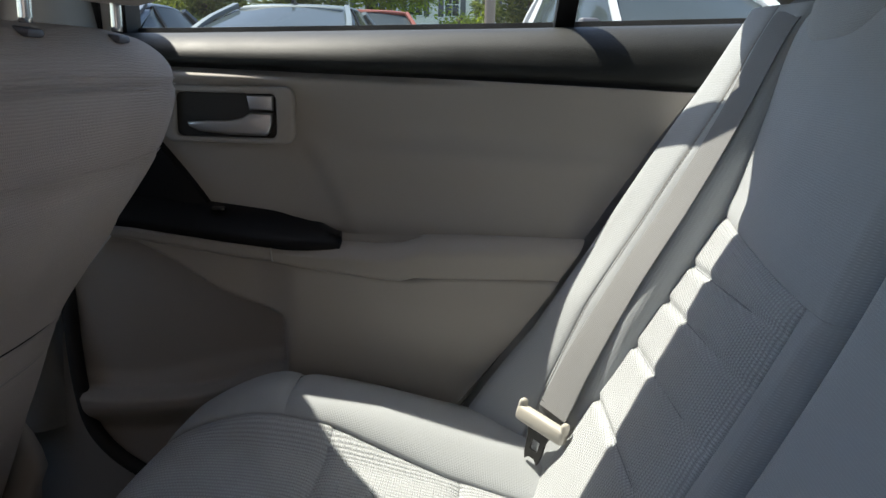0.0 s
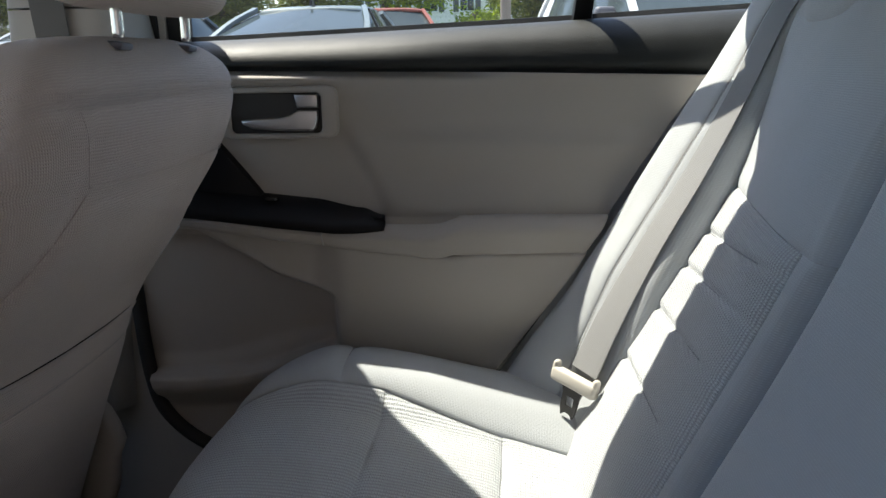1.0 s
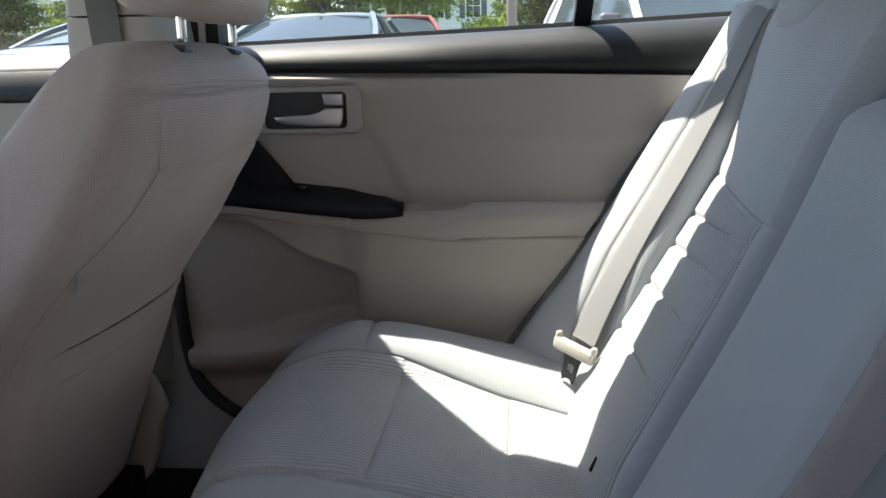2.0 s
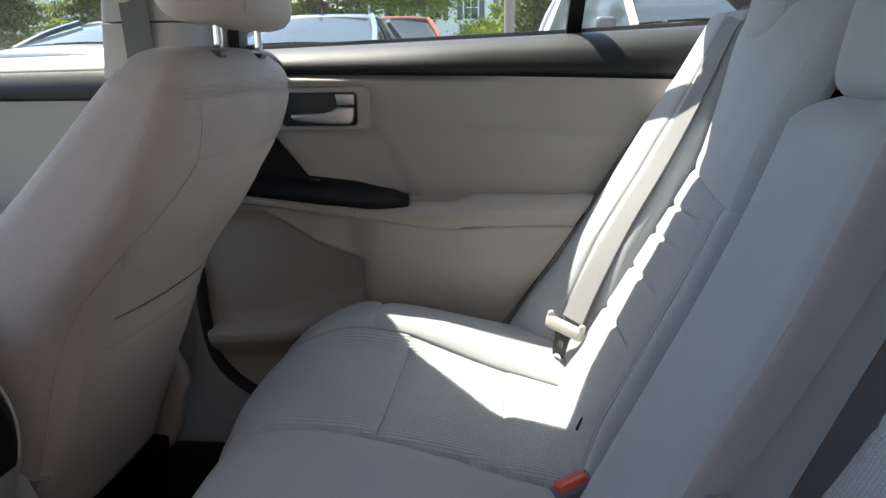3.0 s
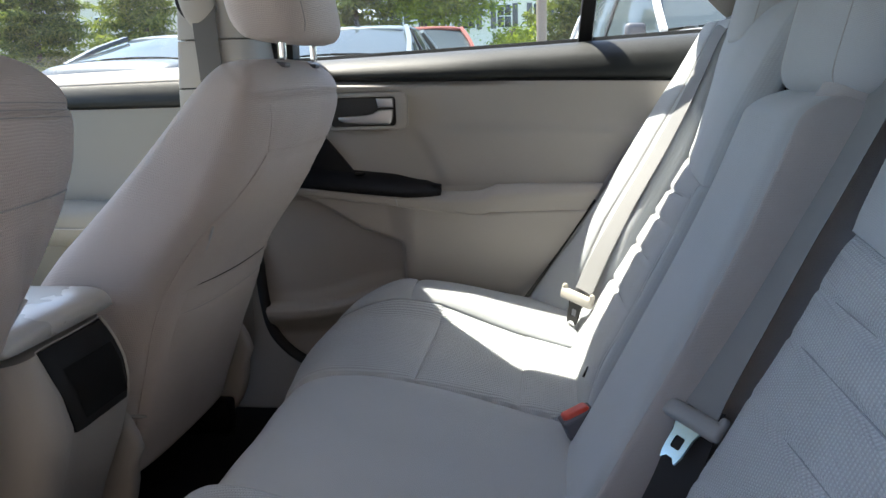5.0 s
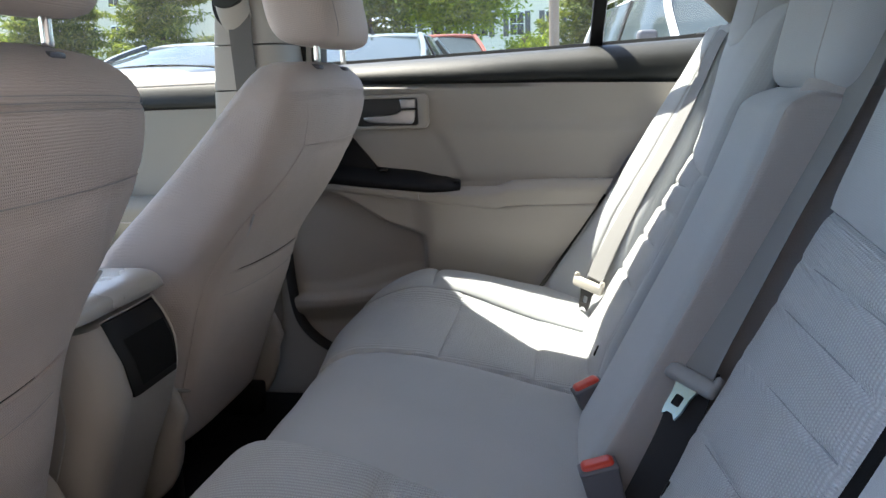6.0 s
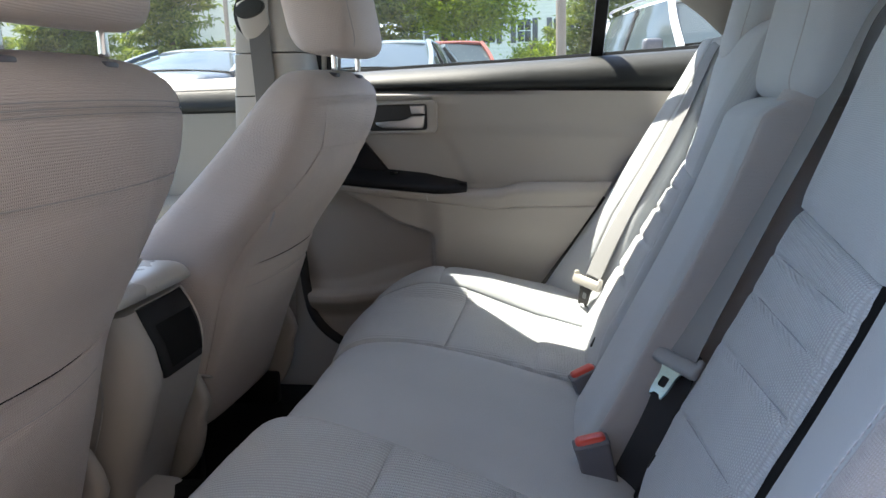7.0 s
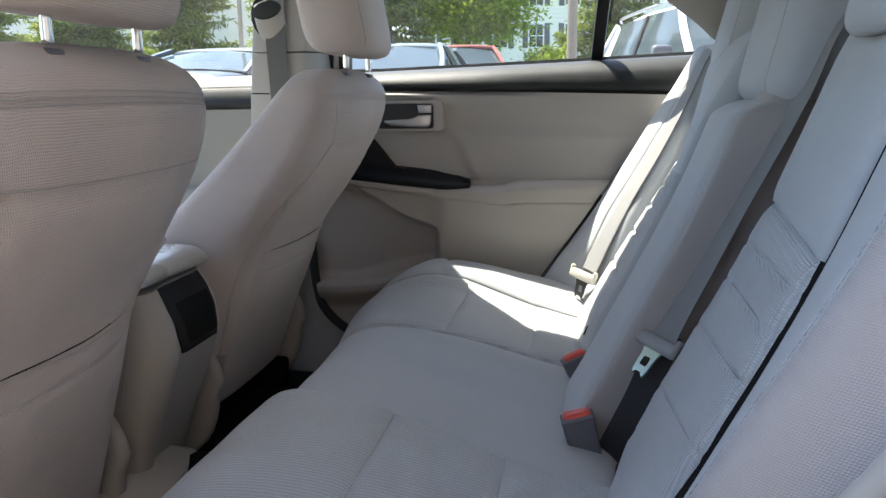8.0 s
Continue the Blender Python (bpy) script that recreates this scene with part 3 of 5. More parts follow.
# window of the rear door: pane, divider, front channel, lower seal
def pane_at(x, u):
    """u = 0 at the sill, 1 at the roof rail."""
    z0 = sill_z(x) - 0.03
    return (x, 0.803 - 0.19 * u, z0 + (1.385 - z0) * u)
P = np.array([[pane_at(x, u) for u in np.linspace(0, 1, 6)] for x in np.linspace(-0.48, 0.46, 10)])
window_1 = grid("window_1", P, PANE, None)
window_1.visible_shadow = False
tagged(window_1, "clear side window of the closed rear door", "window", kind="structure")
dv = []
for u in np.linspace(0, 1, 8):
    x, y, z = pane_at(0.121, u)
    x += 0.035 * u
    w = 0.0125
    dv.append([(x - w, y - 0.012, z), (x + w, y - 0.012, z), (x + w + 0.002, y + 0.004, z), (x + w, y + 0.012, z), (x - w, y + 0.012, z), (x - w - 0.002, y + 0.004, z)])
grid("window_divider", np.array(dv), BLACK, door_1, "black upright window divider", wrap=True, sharp=40)
for nm, dx, w, m, lab in (("window_channel", 0.0, 0.010, RUBBER, "black rubber window channel"), ("channel_strip", -0.016, 0.005, BEZEL, "pale strip beside the window channel"), ("frame_strip", -0.030, 0.008, RUBBER, "black seal on the door frame")):
    ch = []
    for u in np.linspace(0, 1, 8):
        x, y, z = pane_at(-0.478, u)
        x += dx + 0.075 * u
        ch.append([(x - w, y - 0.025 + 0.3 * dx, z), (x + w, y - 0.025 + 0.3 * dx, z), (x + w, y + 0.02, z), (x - w, y + 0.02, z)])
    grid(nm, np.array(ch), m, door_1, lab, wrap=True, sharp=40)
ribbon("lower_seal", [(x, 0.799, sill_z(x) + 0.001) for x in np.linspace(-0.48, 0.44, 12)], (0, 0.2, 1), 0.012, 0.006, RUBBER, door_1, "black rubber seal under the pane")

# front passenger door
door_2 = thing("door_2", (-1.1, 0.72, 0.36), "closed front door with beige trim and dark padded sill", "car door", kind="structure")
LOW2 = ([-1.4, -0.96, -0.70, -0.60], [0.934, 0.940, 0.938, 0.936])
pad("sill_pad", -1.38, -0.676, LOW2, door_2, "black soft plastic sill pad, bright on top")
def cap_section(x):
    zt = sill_z(x)
    k = zt - float(np.interp(x, *LOW2))
    return rounded([(0.807, zt - 0.02), (0.807, zt), (0.782, zt + 0.003), (0.752, zt - 0.05 * k + 0.003), (0.727, zt - 0.18 * k + 0.003), (0.709, zt - 0.36 * k + 0.003), (0.712, zt - 0.40 * k), (0.76, zt - 0.20 * k)], 3, 0.4)
sweep_x("sill_cap", np.linspace(-1.38, -0.677, 30), cap_section, TRIM, door_2, "beige cap along the window's lower edge", sharp=60)
# Front door trim and armrest both take the shade-darkened colour.
zz, xx = np.meshgrid(np.linspace(0.36, 0.937, 60), np.linspace(-1.38, -0.672, 40), indexing="ij")
yy = 0.700 - 0.010 * gauss(zz - 0.75, 0.05) + 0.02 * smooth(-zz, -0.66, -0.5)
grid("door_trim", np.stack([xx, yy, zz], -1), TRIM_FRONT, door_2, "beige plastic front door trim, darkened for shade")
def arm2(x):
    t = 0.752 - 0.01 * (x + 0.9)
    return rounded([(0.72, t), (0.66, t), (0.632, t - 0.02), (0.640, t - 0.07), (0.68, t - 0.10), (0.72, t - 0.10)], 5, 0.42)
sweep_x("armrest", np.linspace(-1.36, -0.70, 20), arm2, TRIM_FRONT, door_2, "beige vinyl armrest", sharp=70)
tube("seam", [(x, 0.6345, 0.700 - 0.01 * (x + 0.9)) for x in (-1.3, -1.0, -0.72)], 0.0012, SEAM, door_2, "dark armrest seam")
P = np.array([[(x - 0.02 * u, 0.803 - 0.19 * u, sill_z(x) - 0.03 + (1.385 - sill_z(x) + 0.03) * u) for u in np.linspace(0, 1, 6)] for x in np.linspace(-1.40, -0.67, 8)])
window_2 = grid("window_2", P, PANE, None)
window_2.visible_shadow = False
tagged(window_2, "clear side window of the front door", "window", kind="structure")

# middle pillar trim with its belt
b_pillar = thing("pillar_trim_4", (-0.60, 0.70, 0.30), "grey-beige middle pillar trim with a belt guide", "pillar trim", kind="structure")
def pillar_y(z):
    return float(np.interp(z, [0.28, 0.60, 0.90, 0.985, 1.07, 1.17, 1.38], [0.715, 0.705, 0.668, 0.650, 0.632, 0.616, 0.560]))
def pillar_part(name, z0, z1, x0, x1, mat, label, proud=0.0, n=12):
    rows = []
    for z in np.linspace(z0, z1, n):
        a = float(np.interp(z, [0.28, 0.60, 0.95, 1.07, 1.17, 1.38], x0))
        b = float(np.interp(z, [0.28, 0.60, 0.95, 1.07, 1.17, 1.38], x1))
        y = pillar_y(z) - proud
        far = max(y + 0.08, 0.815 - 0.19 * max(0.0, (z - 1.0) / 0.385))
        pts = [(a, far), (a, y + 0.055), (a + 0.004, y + 0.006), (a + 0.014, y), (0.5 * (a + b), y - 0.003), (b - 0.030, y + 0.004), (b - 0.006, y + 0.030), (b, y + 0.075), (b, far)]
        rows.append([(px, py, z) for px, py in rounded(pts, 3, 0.3)])
    return grid(name, np.array(rows), mat, b_pillar, label, wrap=True, sharp=45)
LX = [-0.74, -0.72, -0.672, -0.652, -0.634, -0.590]
RX = [-0.585, -0.575, -0.500, -0.496, -0.478, -0.425]
pillar_part("upper_cover", 1.0645, 1.40, LX, RX, PILLAR, "upper pillar cover")
pillar_part("middle_cover", 0.9745, 1.0615, LX, RX, PILLAR, "middle pillar cover")
pillar_part("lower_cover", 0.45, 0.9715, LX, RX, PILLAR, "lower pillar cover")
prism("rocker_cover", [(-0.80, 0.27), (0.30, 0.27), (0.30, 0.345), (-0.30, 0.35), (-0.40, 0.37), (-0.47, 0.42), (-0.50, 0.50), (-0.50, 0.60), (-0.70, 0.60), (-0.80, 0.45)], 1, 0.746, 0.80, PILLAR, b_pillar, 0.006, "beige sill cover under the door", 3)
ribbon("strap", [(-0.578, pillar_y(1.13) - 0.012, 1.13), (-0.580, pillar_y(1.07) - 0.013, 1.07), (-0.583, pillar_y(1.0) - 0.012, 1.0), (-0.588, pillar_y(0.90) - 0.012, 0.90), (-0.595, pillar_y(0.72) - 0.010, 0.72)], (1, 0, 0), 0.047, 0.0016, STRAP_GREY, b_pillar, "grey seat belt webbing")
# belt guide: a tilted cup with a dark slot and a lower lip
cup = []
for u in np.linspace(0, 1, 14):
    z = 1.172 - 0.084 * u
    w = 0.036 * (1 - 0.18 * u - 0.30 * max(0, u - 0.75) / 0.25 * 0.9)
    y = pillar_y(z) - 0.006 - 0.030 * math.sin(math.pi * min(1, 0.25 + u * 0.75)) 
    ring = []
    for a in np.linspace(0, 2 * math.pi, 20, endpoint=False):
        ring.append((-0.585 + w * math.cos(a), y + 0.016 + 0.018 * math.sin(a), z + 0.010 * math.cos(a)))
    cup.append(ring)
grid("belt_guide", np.array(cup), PILLAR, b_pillar, "moulded belt guide", wrap=True, sharp=60)
prism("guide_slot", [(-0.600 + 0.034 * math.cos(a), 1.142 + 0.046 * math.sin(a)) for a in np.linspace(0, 2 * math.pi, 24, endpoint=False)], 1, 0.612, 0.626, BLACK, b_pillar, 0.003, "dark slot round the belt guide")
prism("guide_mouth", [(-0.585 + 0.031 * math.cos(a), 1.150 + 0.019 * math.sin(a) + 0.006 * math.cos(a)) for a in np.linspace(0, 2 * math.pi, 24, endpoint=False)], 1, 0.577, 0.60, BLACK_SOFT, b_pillar, 0.003, "dark mouth of the belt guide")

# ---- rear seat ----
rear_seat = thing("rear_bench_seat", (-0.1, 0, 0.30), "pale grey cloth rear bench seat, ribbed inserts, centre armrest folded up", "car seat")
cush, CUSH_L = curve([(-0.28, 0.29), (-0.312, 0.345), (-0.336, 0.41), (-0.346, 0.465), (-0.336, 0.514), (-0.305, 0.547), (-0.24, 0.559), (-0.14, 0.550), (0.0, 0.522), (0.13, 0.495), (0.22, 0.480)])
back, BACK_L = curve([(0.075, 0.43), (0.115, 0.50), (0.15, 0.565), (0.20, 0.665), (0.247, 0.76), (0.285, 0.845), (0.318, 0.93), (0.345, 1.0), (0.372, 1.043), (0.42, 1.062), (0.50, 1.050)])


def cush_a(x):
    """Length along the cushion's top at x."""
    d, s = cush.d, cush.s
    i = int(np.argmin(d[:, 0]))
    i = int(np.argmax(d[:, 1])) if d[i, 0] > x else i
    return float(np.interp(x, d[i:, 0], s[i:]))


def back_a(z):
    k = int(np.argmax(back.d[:, 1]))
    return float(np.interp(z, back.d[:k, 1], back.s[:k]))


RC = ([-0.40, -0.30, -0.21, -0.13, -0.04, 0.02, 0.07, 0.16], [0.225, 0.225, 0.224, 0.216, 0.212, 0.202, 0.195, 0.190])
LC = ([-0.40, -0.30, -0.19, -0.11, -0.02, 0.04, 0.16], [-0.090, -0.100, -0.142, -0.168, -0.194, -0.214, -0.212])
BO = ([-0.40, -0.14, 0.0, 0.13], [0.535, 0.527, 0.500, 0.488])


def S_cush(a, y):
    p = cush(a)
    x, z = p[..., 0], p[..., 1]
    top = smooth(x, -0.34, -0.20) * smooth(z, 0.40, 0.46)
    rise = 0.038 * smooth(np.abs(y), 0.475, 0.565) * (1 - 0.9 * smooth(np.abs(y), 0.60, 0.70))
    z = z + rise * top - 0.018 * smooth(np.abs(y), 0.62, 0.70) * top
    x = x - 0.010 * (1 - smooth(x, -0.34, -0.22)) * np.cos(np.clip(np.abs(y) - 0.36, -0.3, 0.3) * 4)
    x = x + 0.06 * smooth(np.abs(y), 0.60, 0.71) * (1 - smooth(x, -0.34, -0.2))
    x = x + np.where(y > 0, 0.016, 0.0) * (1 - smooth(np.abs(y), 0.22, 0.40)) * (1 - smooth(x, -0.34, -0.24))
    return np.stack([x, y + 0 * x, z], -1)


def S_mid(a, y):
    p = cush(a)
    x, z = p[..., 0], p[..., 1]
    front = 1 - smooth(x, -0.34, -0.18)
    return np.stack([x + 0.008 * front, y + 0 * x, z - 0.002 - 0.004 * front - 0.003 * np.cos(y * 9)], -1)


a_front, a_apex, a_mid, a_rear = cush_a(-0.137), cush_a(-0.195), cush_a(0.013), cush_a(0.16)
def by_x(table, sign=1):
    return lambda a: sign * np.interp(cush(a)[..., 0], *table)
def wrinkle(k, amp):
    return lambda a, b: amp * (np.sin(23 * a + 31 * b + k) * np.sin(17 * b - 9 * a + 2 * k))
for side, inner, nm in ((1, by_x(RC), "right"), (-1, by_x(LC), "left")):
    outer = by_x(BO, side)
    lims = (inner, outer) if side > 0 else (outer, inner)
    fl = dict(parent=rear_seat, flip=False)
    panel("cushion_front", S_cush, (0, a_front), lims, 70, 46, RIBBED, puff=0.010, edge=0.008, sink=-0.0040, skirt=0.07, extra=wrinkle(1, 0.0007), label="ribbed cloth front of the cushion", **fl)
    panel("cushion_insert", S_cush, (a_front, a_mid), lims, 44, 46, RIBBED, puff=0.009, edge=0.008, sink=-0.0030, extra=wrinkle(2, 0.0010), label="ribbed cloth cushion insert", **fl)
    panel("cushion_insert", S_cush, (a_mid, a_rear), lims, 36, 46, RIBBED, puff=0.009, edge=0.008, sink=-0.0030, extra=wrinkle(3, 0.0010), label="ribbed cloth cushion insert", **fl)
    wide = (outer, side * 0.705) if side > 0 else (side * 0.705, outer)
    panel("cushion_corner", S_cush, (0, a_apex), wide, 60, 30, FABRIC, puff=0.010, edge=0.008, sink=-0.0055, extra=wrinkle(4, 0.0006), **fl)
    panel("cushion_bolster", S_cush, (a_apex, a_rear), wide, 60, 30, FABRIC, puff=0.011, edge=0.009, sink=-0.0050, extra=wrinkle(5, 0.0006), label="plain cloth side bolster", **fl)
panel("cushion_centre", S_mid, (0, a_rear), (lambda a: by_x(LC)(a) - 0.016, lambda a: by_x(RC)(a) + 0.016), 90, 50, FABRIC, rear_seat, puff=0.006, edge=0.016, sink=0.012, extra=wrinkle(6, 0.0012), label="plain cloth middle seat cushion")
# foam block under the covers
P = np.array([[(x, y, z - 0.012) for x, z in cush.d[::6]] + [(0.22, y, 0.30)] for y in np.linspace(-0.69, 0.69, 12)])
P[..., 0] += 0.03 * (P[..., 0] < -0.2)
grid("cushion_core", P, FABRIC, rear_seat, "cloth base under the cushion covers", wrap=True)


# How far the covers stand behind the middle curve of the backrest, by height: outer edge of the far insert,
# and the far bolster where the belt's two edges lie on it, at its stitched seam and at its crown.
LEVEL = [0.43, 0.50, 0.56, 0.61, 0.66, 0.71, 0.76, 0.81, 0.86, 0.91, 0.96, 1.01, 1.05]
OUTER = [-0.022, -0.019, -0.014, -0.009, -0.004, 0.002, 0.009, 0.014, 0.016, 0.011, 0.004, -0.006, -0.012]
BELT_IN = [0.060, 0.100, 0.130, 0.152, 0.168, 0.187, 0.213, 0.240, 0.264, 0.289, 0.310, 0.331, 0.352]
BELT_OUT = [0.040, 0.080, 0.108, 0.128, 0.146, 0.171, 0.202, 0.230, 0.256, 0.280, 0.306, 0.323, 0.345]
STITCH = [0.025, 0.062, 0.090, 0.108, 0.129, 0.150, 0.180, 0.210, 0.238, 0.268, 0.295, 0.318, 0.340]
CROWN = [-0.050, -0.012, 0.022, 0.055, 0.094, 0.126, 0.159, 0.188, 0.218, 0.248, 0.279, 0.307, 0.330]


def S_back(a, y):
    """The covers of the two seat halves, between the middle and the side bolsters."""
    p = back(a)
    x, z = p[..., 0], p[..., 1]
    w = np.abs(y)
    u = np.clip((w - 0.195) / 0.355, 0, 1) ** 1.3
    top = smooth(z, 0.90, 1.02)
    far = -(0.028 - 0.012 * top) * (1 - u) * (0.4 + 0.6 * smooth(z, 0.49, 0.60)) + np.interp(z, LEVEL, OUTER) * u + 0.07 * (1 - smooth(w, 0.145, 0.172)) + 0.012 * smooth(w, 0.535, 0.56)
    near = 0.045 * (1 - np.clip((w - 0.12) / 0.36, 0, 1)) + 0.07 * (1 - smooth(w, 0.095, 0.122)) + 0.006 * gauss(w - 0.500, 0.006)
    fwd = np.interp(z, [0.43, 0.50, 0.62, 0.66, 0.78, 0.90, 0.95, 1.0, 1.06], [0.0, 0.040, 0.064, 0.067, 0.057, 0.041, 0.032, 0.020, 0.008])
    near = near - fwd * np.clip((w - 0.500) / 0.167, 0, 1) ** 1.35 + 0.07 * smooth(w, 0.680, 0.765)
    return np.stack([x + np.where(y > 0, far, near), y + 0 * x, z], -1)


def S_bolster(a, v):
    """The far side bolster, which leans inwards towards its foot: groove, inner wall, belt bed, stitched seam, crown, outer wall."""
    z = back(a)[..., 1]
    i, o, t, c = (np.interp(z, LEVEL, q) for q in (BELT_IN, BELT_OUT, STITCH, CROWN))
    knots = [0.545, 0.585, 0.606, 0.620, 0.660, 0.678, 0.725, 0.740, 0.765, 0.795]
    rows = [i + 0.085, i + 0.074, i + 0.056, i + 0.008, o + 0.008, t + 0.006, c + 0.005, c + 0.011, c + 0.035, c + 0.070]
    x = 0 * z
    for d in np.linspace(-0.006, 0.006, 7):
        q = v + d
        s = rows[0]
        for k in range(len(knots) - 1):
            s = s + (rows[k + 1] - rows[k]) * np.clip((q - knots[k]) / (knots[k + 1] - knots[k]), 0, 1)
        x = x + s / 7
    lean_in = np.interp(z, [0.55, 0.61, 0.66, 0.71, 0.76, 0.81, 0.86], [-0.075, -0.070, -0.065, -0.060, -0.052, -0.047, -0.045])
    out = smooth(v, 0.592, 0.622)
    return np.stack([x - 0.0035 * out, v + lean_in - 0.030 * out + 0 * x, z + 0.007 * out], -1)


a_top, a_in = back_a(1.02), back_a(0.833)
rows_z = (((0.812, 0.776), (0.781, 0.806)), ((0.772, 0.735), (0.737, 0.770)), ((0.722, 0.684), (0.676, 0.730)), ((0.657, 0.622), (0.590, 0.668)))
def row_a(row, y):
    """Length along the backrest at which a quilting row lies, for the half that y is on."""
    w = np.abs(y)
    far = row[0][0] + (row[0][1] - row[0][0]) * (w - 0.20) / 0.35
    near = row[1][0] + (row[1][1] - row[1][0]) * (w - 0.125) / 0.36
    k = int(np.argmax(back.d[:, 1]))
    return np.interp(np.where(y > 0, far, near), back.d[:k, 1], back.s[:k])
def back_z(a):
    return back(a)[..., 1]
def inner_edge(a):
    """The near insert's inner edge draws in towards the seat's foot."""
    return -np.interp(back_z(a), [0.45, 0.504, 0.523, 0.578, 0.673, 0.737, 0.836], [0.26, 0.19, 0.125, 0.108, 0.113, 0.121, 0.124])
def outer_edge(a):
    """The near insert's outer edge, drawn in at the foot."""
    return -np.interp(back_z(a), [0.45, 0.54, 0.60, 0.66, 0.74], [0.445, 0.466, 0.478, 0.485, 0.488])
def quilt(a, b):
    h = 0 * a
    for row in rows_z:
        c = row_a(row, b)
        end = np.where(b > 0, smooth(b, 0.205, 0.30), smooth(-b, 0.12, 0.20) * (1 - smooth(-b, 0.455, 0.485)))
        h = h - (0.0012 + 0.0040 * end) * gauss(a - c, 0.0042) + 0.0008 * gauss(a - c, 0.02)
    return h + 0.0009 * np.sin(41 * a + 19 * b) * np.sin(23 * b)
for side in (1, -1):
    def y2(p, q):
        return (p, q) if side > 0 else (-q, -p)
    panel("back_insert", S_back, (0.02, a_in), (0.198, 0.556) if side > 0 else (outer_edge, inner_edge), 190, 70, RIBBED, rear_seat, skirt=0.05, puff=0.010, edge=0.008, sink=-0.004 if side > 0 else 0.001, extra=quilt, label="ribbed cloth backrest insert, quilted in rows", turn=False)
    panel("back_upper", S_back, (a_in, BACK_L), (0.160, 0.556) if side > 0 else (-0.491, -0.124), 60, 70, FABRIC, rear_seat, skirt=0.05, puff=0.010, edge=0.008, sink=-0.005 if side > 0 else -0.003, extra=wrinkle(7, 0.0006), label="plain cloth upper backrest")
    if side > 0:
        panel("back_side", S_back, (0.02, a_in), (0.156, 0.198), 70, 24, FABRIC, rear_seat, puff=0.009, edge=0.006, sink=-0.004, label="plain cloth edge roll beside the armrest")
    else:
        panel("gap_lining", S_back, (0.02, back_a(1.035)), (lambda a: inner_edge(a) - 0.004, -0.060), 60, 24, GAP_SHADE, rear_seat, puff=0.002, edge=0.010, label="near-black lining painting the shade in the gap beside the armrest")
    # Strip near the cover surface, coloured as the shade in the gap.
    P = []
    for z in np.linspace(0.45, 1.03, 24):
        q = back(np.array(back_a(z)))
        inner = 0.550 if side > 0 else float(np.interp(z, [0.45, 0.54, 0.60, 0.66, 0.74], [0.441, 0.462, 0.474, 0.482, 0.486]))
        P.append([(q[0] + d, side * k, q[1]) for k, d in ((inner - 0.006, 0.050 if side > 0 else 0.030), (inner, 0.050 if side > 0 else -0.002), (0.565 if side > 0 else 0.503, 0.055 if side > 0 else 0.004), (0.580 if side > 0 else 0.515, 0.060 if side > 0 else 0.034))])
    grid("gap_strip", np.array(P), GAP_SHADE, rear_seat, "near-black strip painting the shade between insert and bolster")
    for row_at in rows_z:
        ys = side * np.linspace(0.240 if side > 0 else 0.165, 0.540 if side > 0 else 0.470, 16)
        row = S_back(row_a(row_at, ys), ys) - np.array([0.0050, 0, -0.0024])
        tube("row_seam", [tuple(q) for q in row], 0.0008, ROW_SEAM, rear_seat, sides=6, steps=3)
    bol = thing("side_bolster", (0.15, side * 0.62, 0.45), "pale grey cloth side bolster between seat back and door", "seat bolster", group="rear side bolsters")
    cover = S_bolster if side > 0 else S_back
    seam_v = 0.678 if side > 0 else 0.6665
    panel("inner_cover", cover, (0.0, back_a(1.05)), y2(0.556 if side > 0 else 0.4985, seam_v), 90, 50, FABRIC, bol, puff=0.005, edge=0.004, sink=-0.002 if side > 0 else 0.002, skirt=0.04)
    panel("outer_cover", cover, (0.0, back_a(1.05)), y2(seam_v, 0.795 if side > 0 else 0.768), 90, 36, FABRIC if side > 0 else SIDE, bol, puff=0.005, edge=0.004, sink=-0.002, extra=wrinkle(8, 0.0006))
    st = cover(np.linspace(0.06, back_a(1.02), 24), np.full(24, side * (seam_v - 0.004))) - np.array([0.0046, 0, -0.0016])
    stitches("stitching", [tuple(q) for q in st], 0.0042, 0.0010, 0.0007, SEAM if side > 0 else THREAD, bol, "stitched seam along the bolster")
    st = cover(np.linspace(0.06, back_a(1.02), 30), np.full(30, side * seam_v)) - np.array([0.0022, 0, -0.001])
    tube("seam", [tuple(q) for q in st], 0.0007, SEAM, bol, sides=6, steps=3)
arm = thing("folding_armrest", (0.2, 0, 0.50), "grey cloth centre armrest folded up into the backrest", "folding armrest")
def arm_ring(z, shrink, lift):
    """The armrest's outline at one height: front face, rounded corners, and the two flanks."""
    x0 = float(np.interp(z, back.d[:, 1][:int(np.argmax(back.d[:, 1]))], back.d[:, 0][:int(np.argmax(back.d[:, 1]))]))
    front = [(0.085, 0.152), (0.010, 0.152), (-0.018, 0.150), (-0.032, 0.139), (-0.038, 0.115), (-0.0415, 0.04), (-0.041, -0.045), (-0.038, -0.060), (-0.026, -0.066)]
    flank = [(-0.026, -0.064), (-0.031, -0.068), (-0.026, -0.0725), (-0.010, -0.0735), (0.030, -0.0735), (0.085, -0.0735)]
    return [[(x0 + d + (0.060 - d) * shrink, y + (0.04 - y) * shrink * 0.25, z + lift) for d, y in rounded(q, 5, 0.45)] for q in (front, flank)]
rings = [arm_ring(z, 0.0, 0.0) for z in np.linspace(0.455, 0.925, 40)]
rings += [arm_ring(0.925 + 0.022 * math.sin(q), 0.75 * (1 - math.cos(q)), 0.007 * math.sin(q)) for q in np.linspace(0.1, 1.45, 12)]
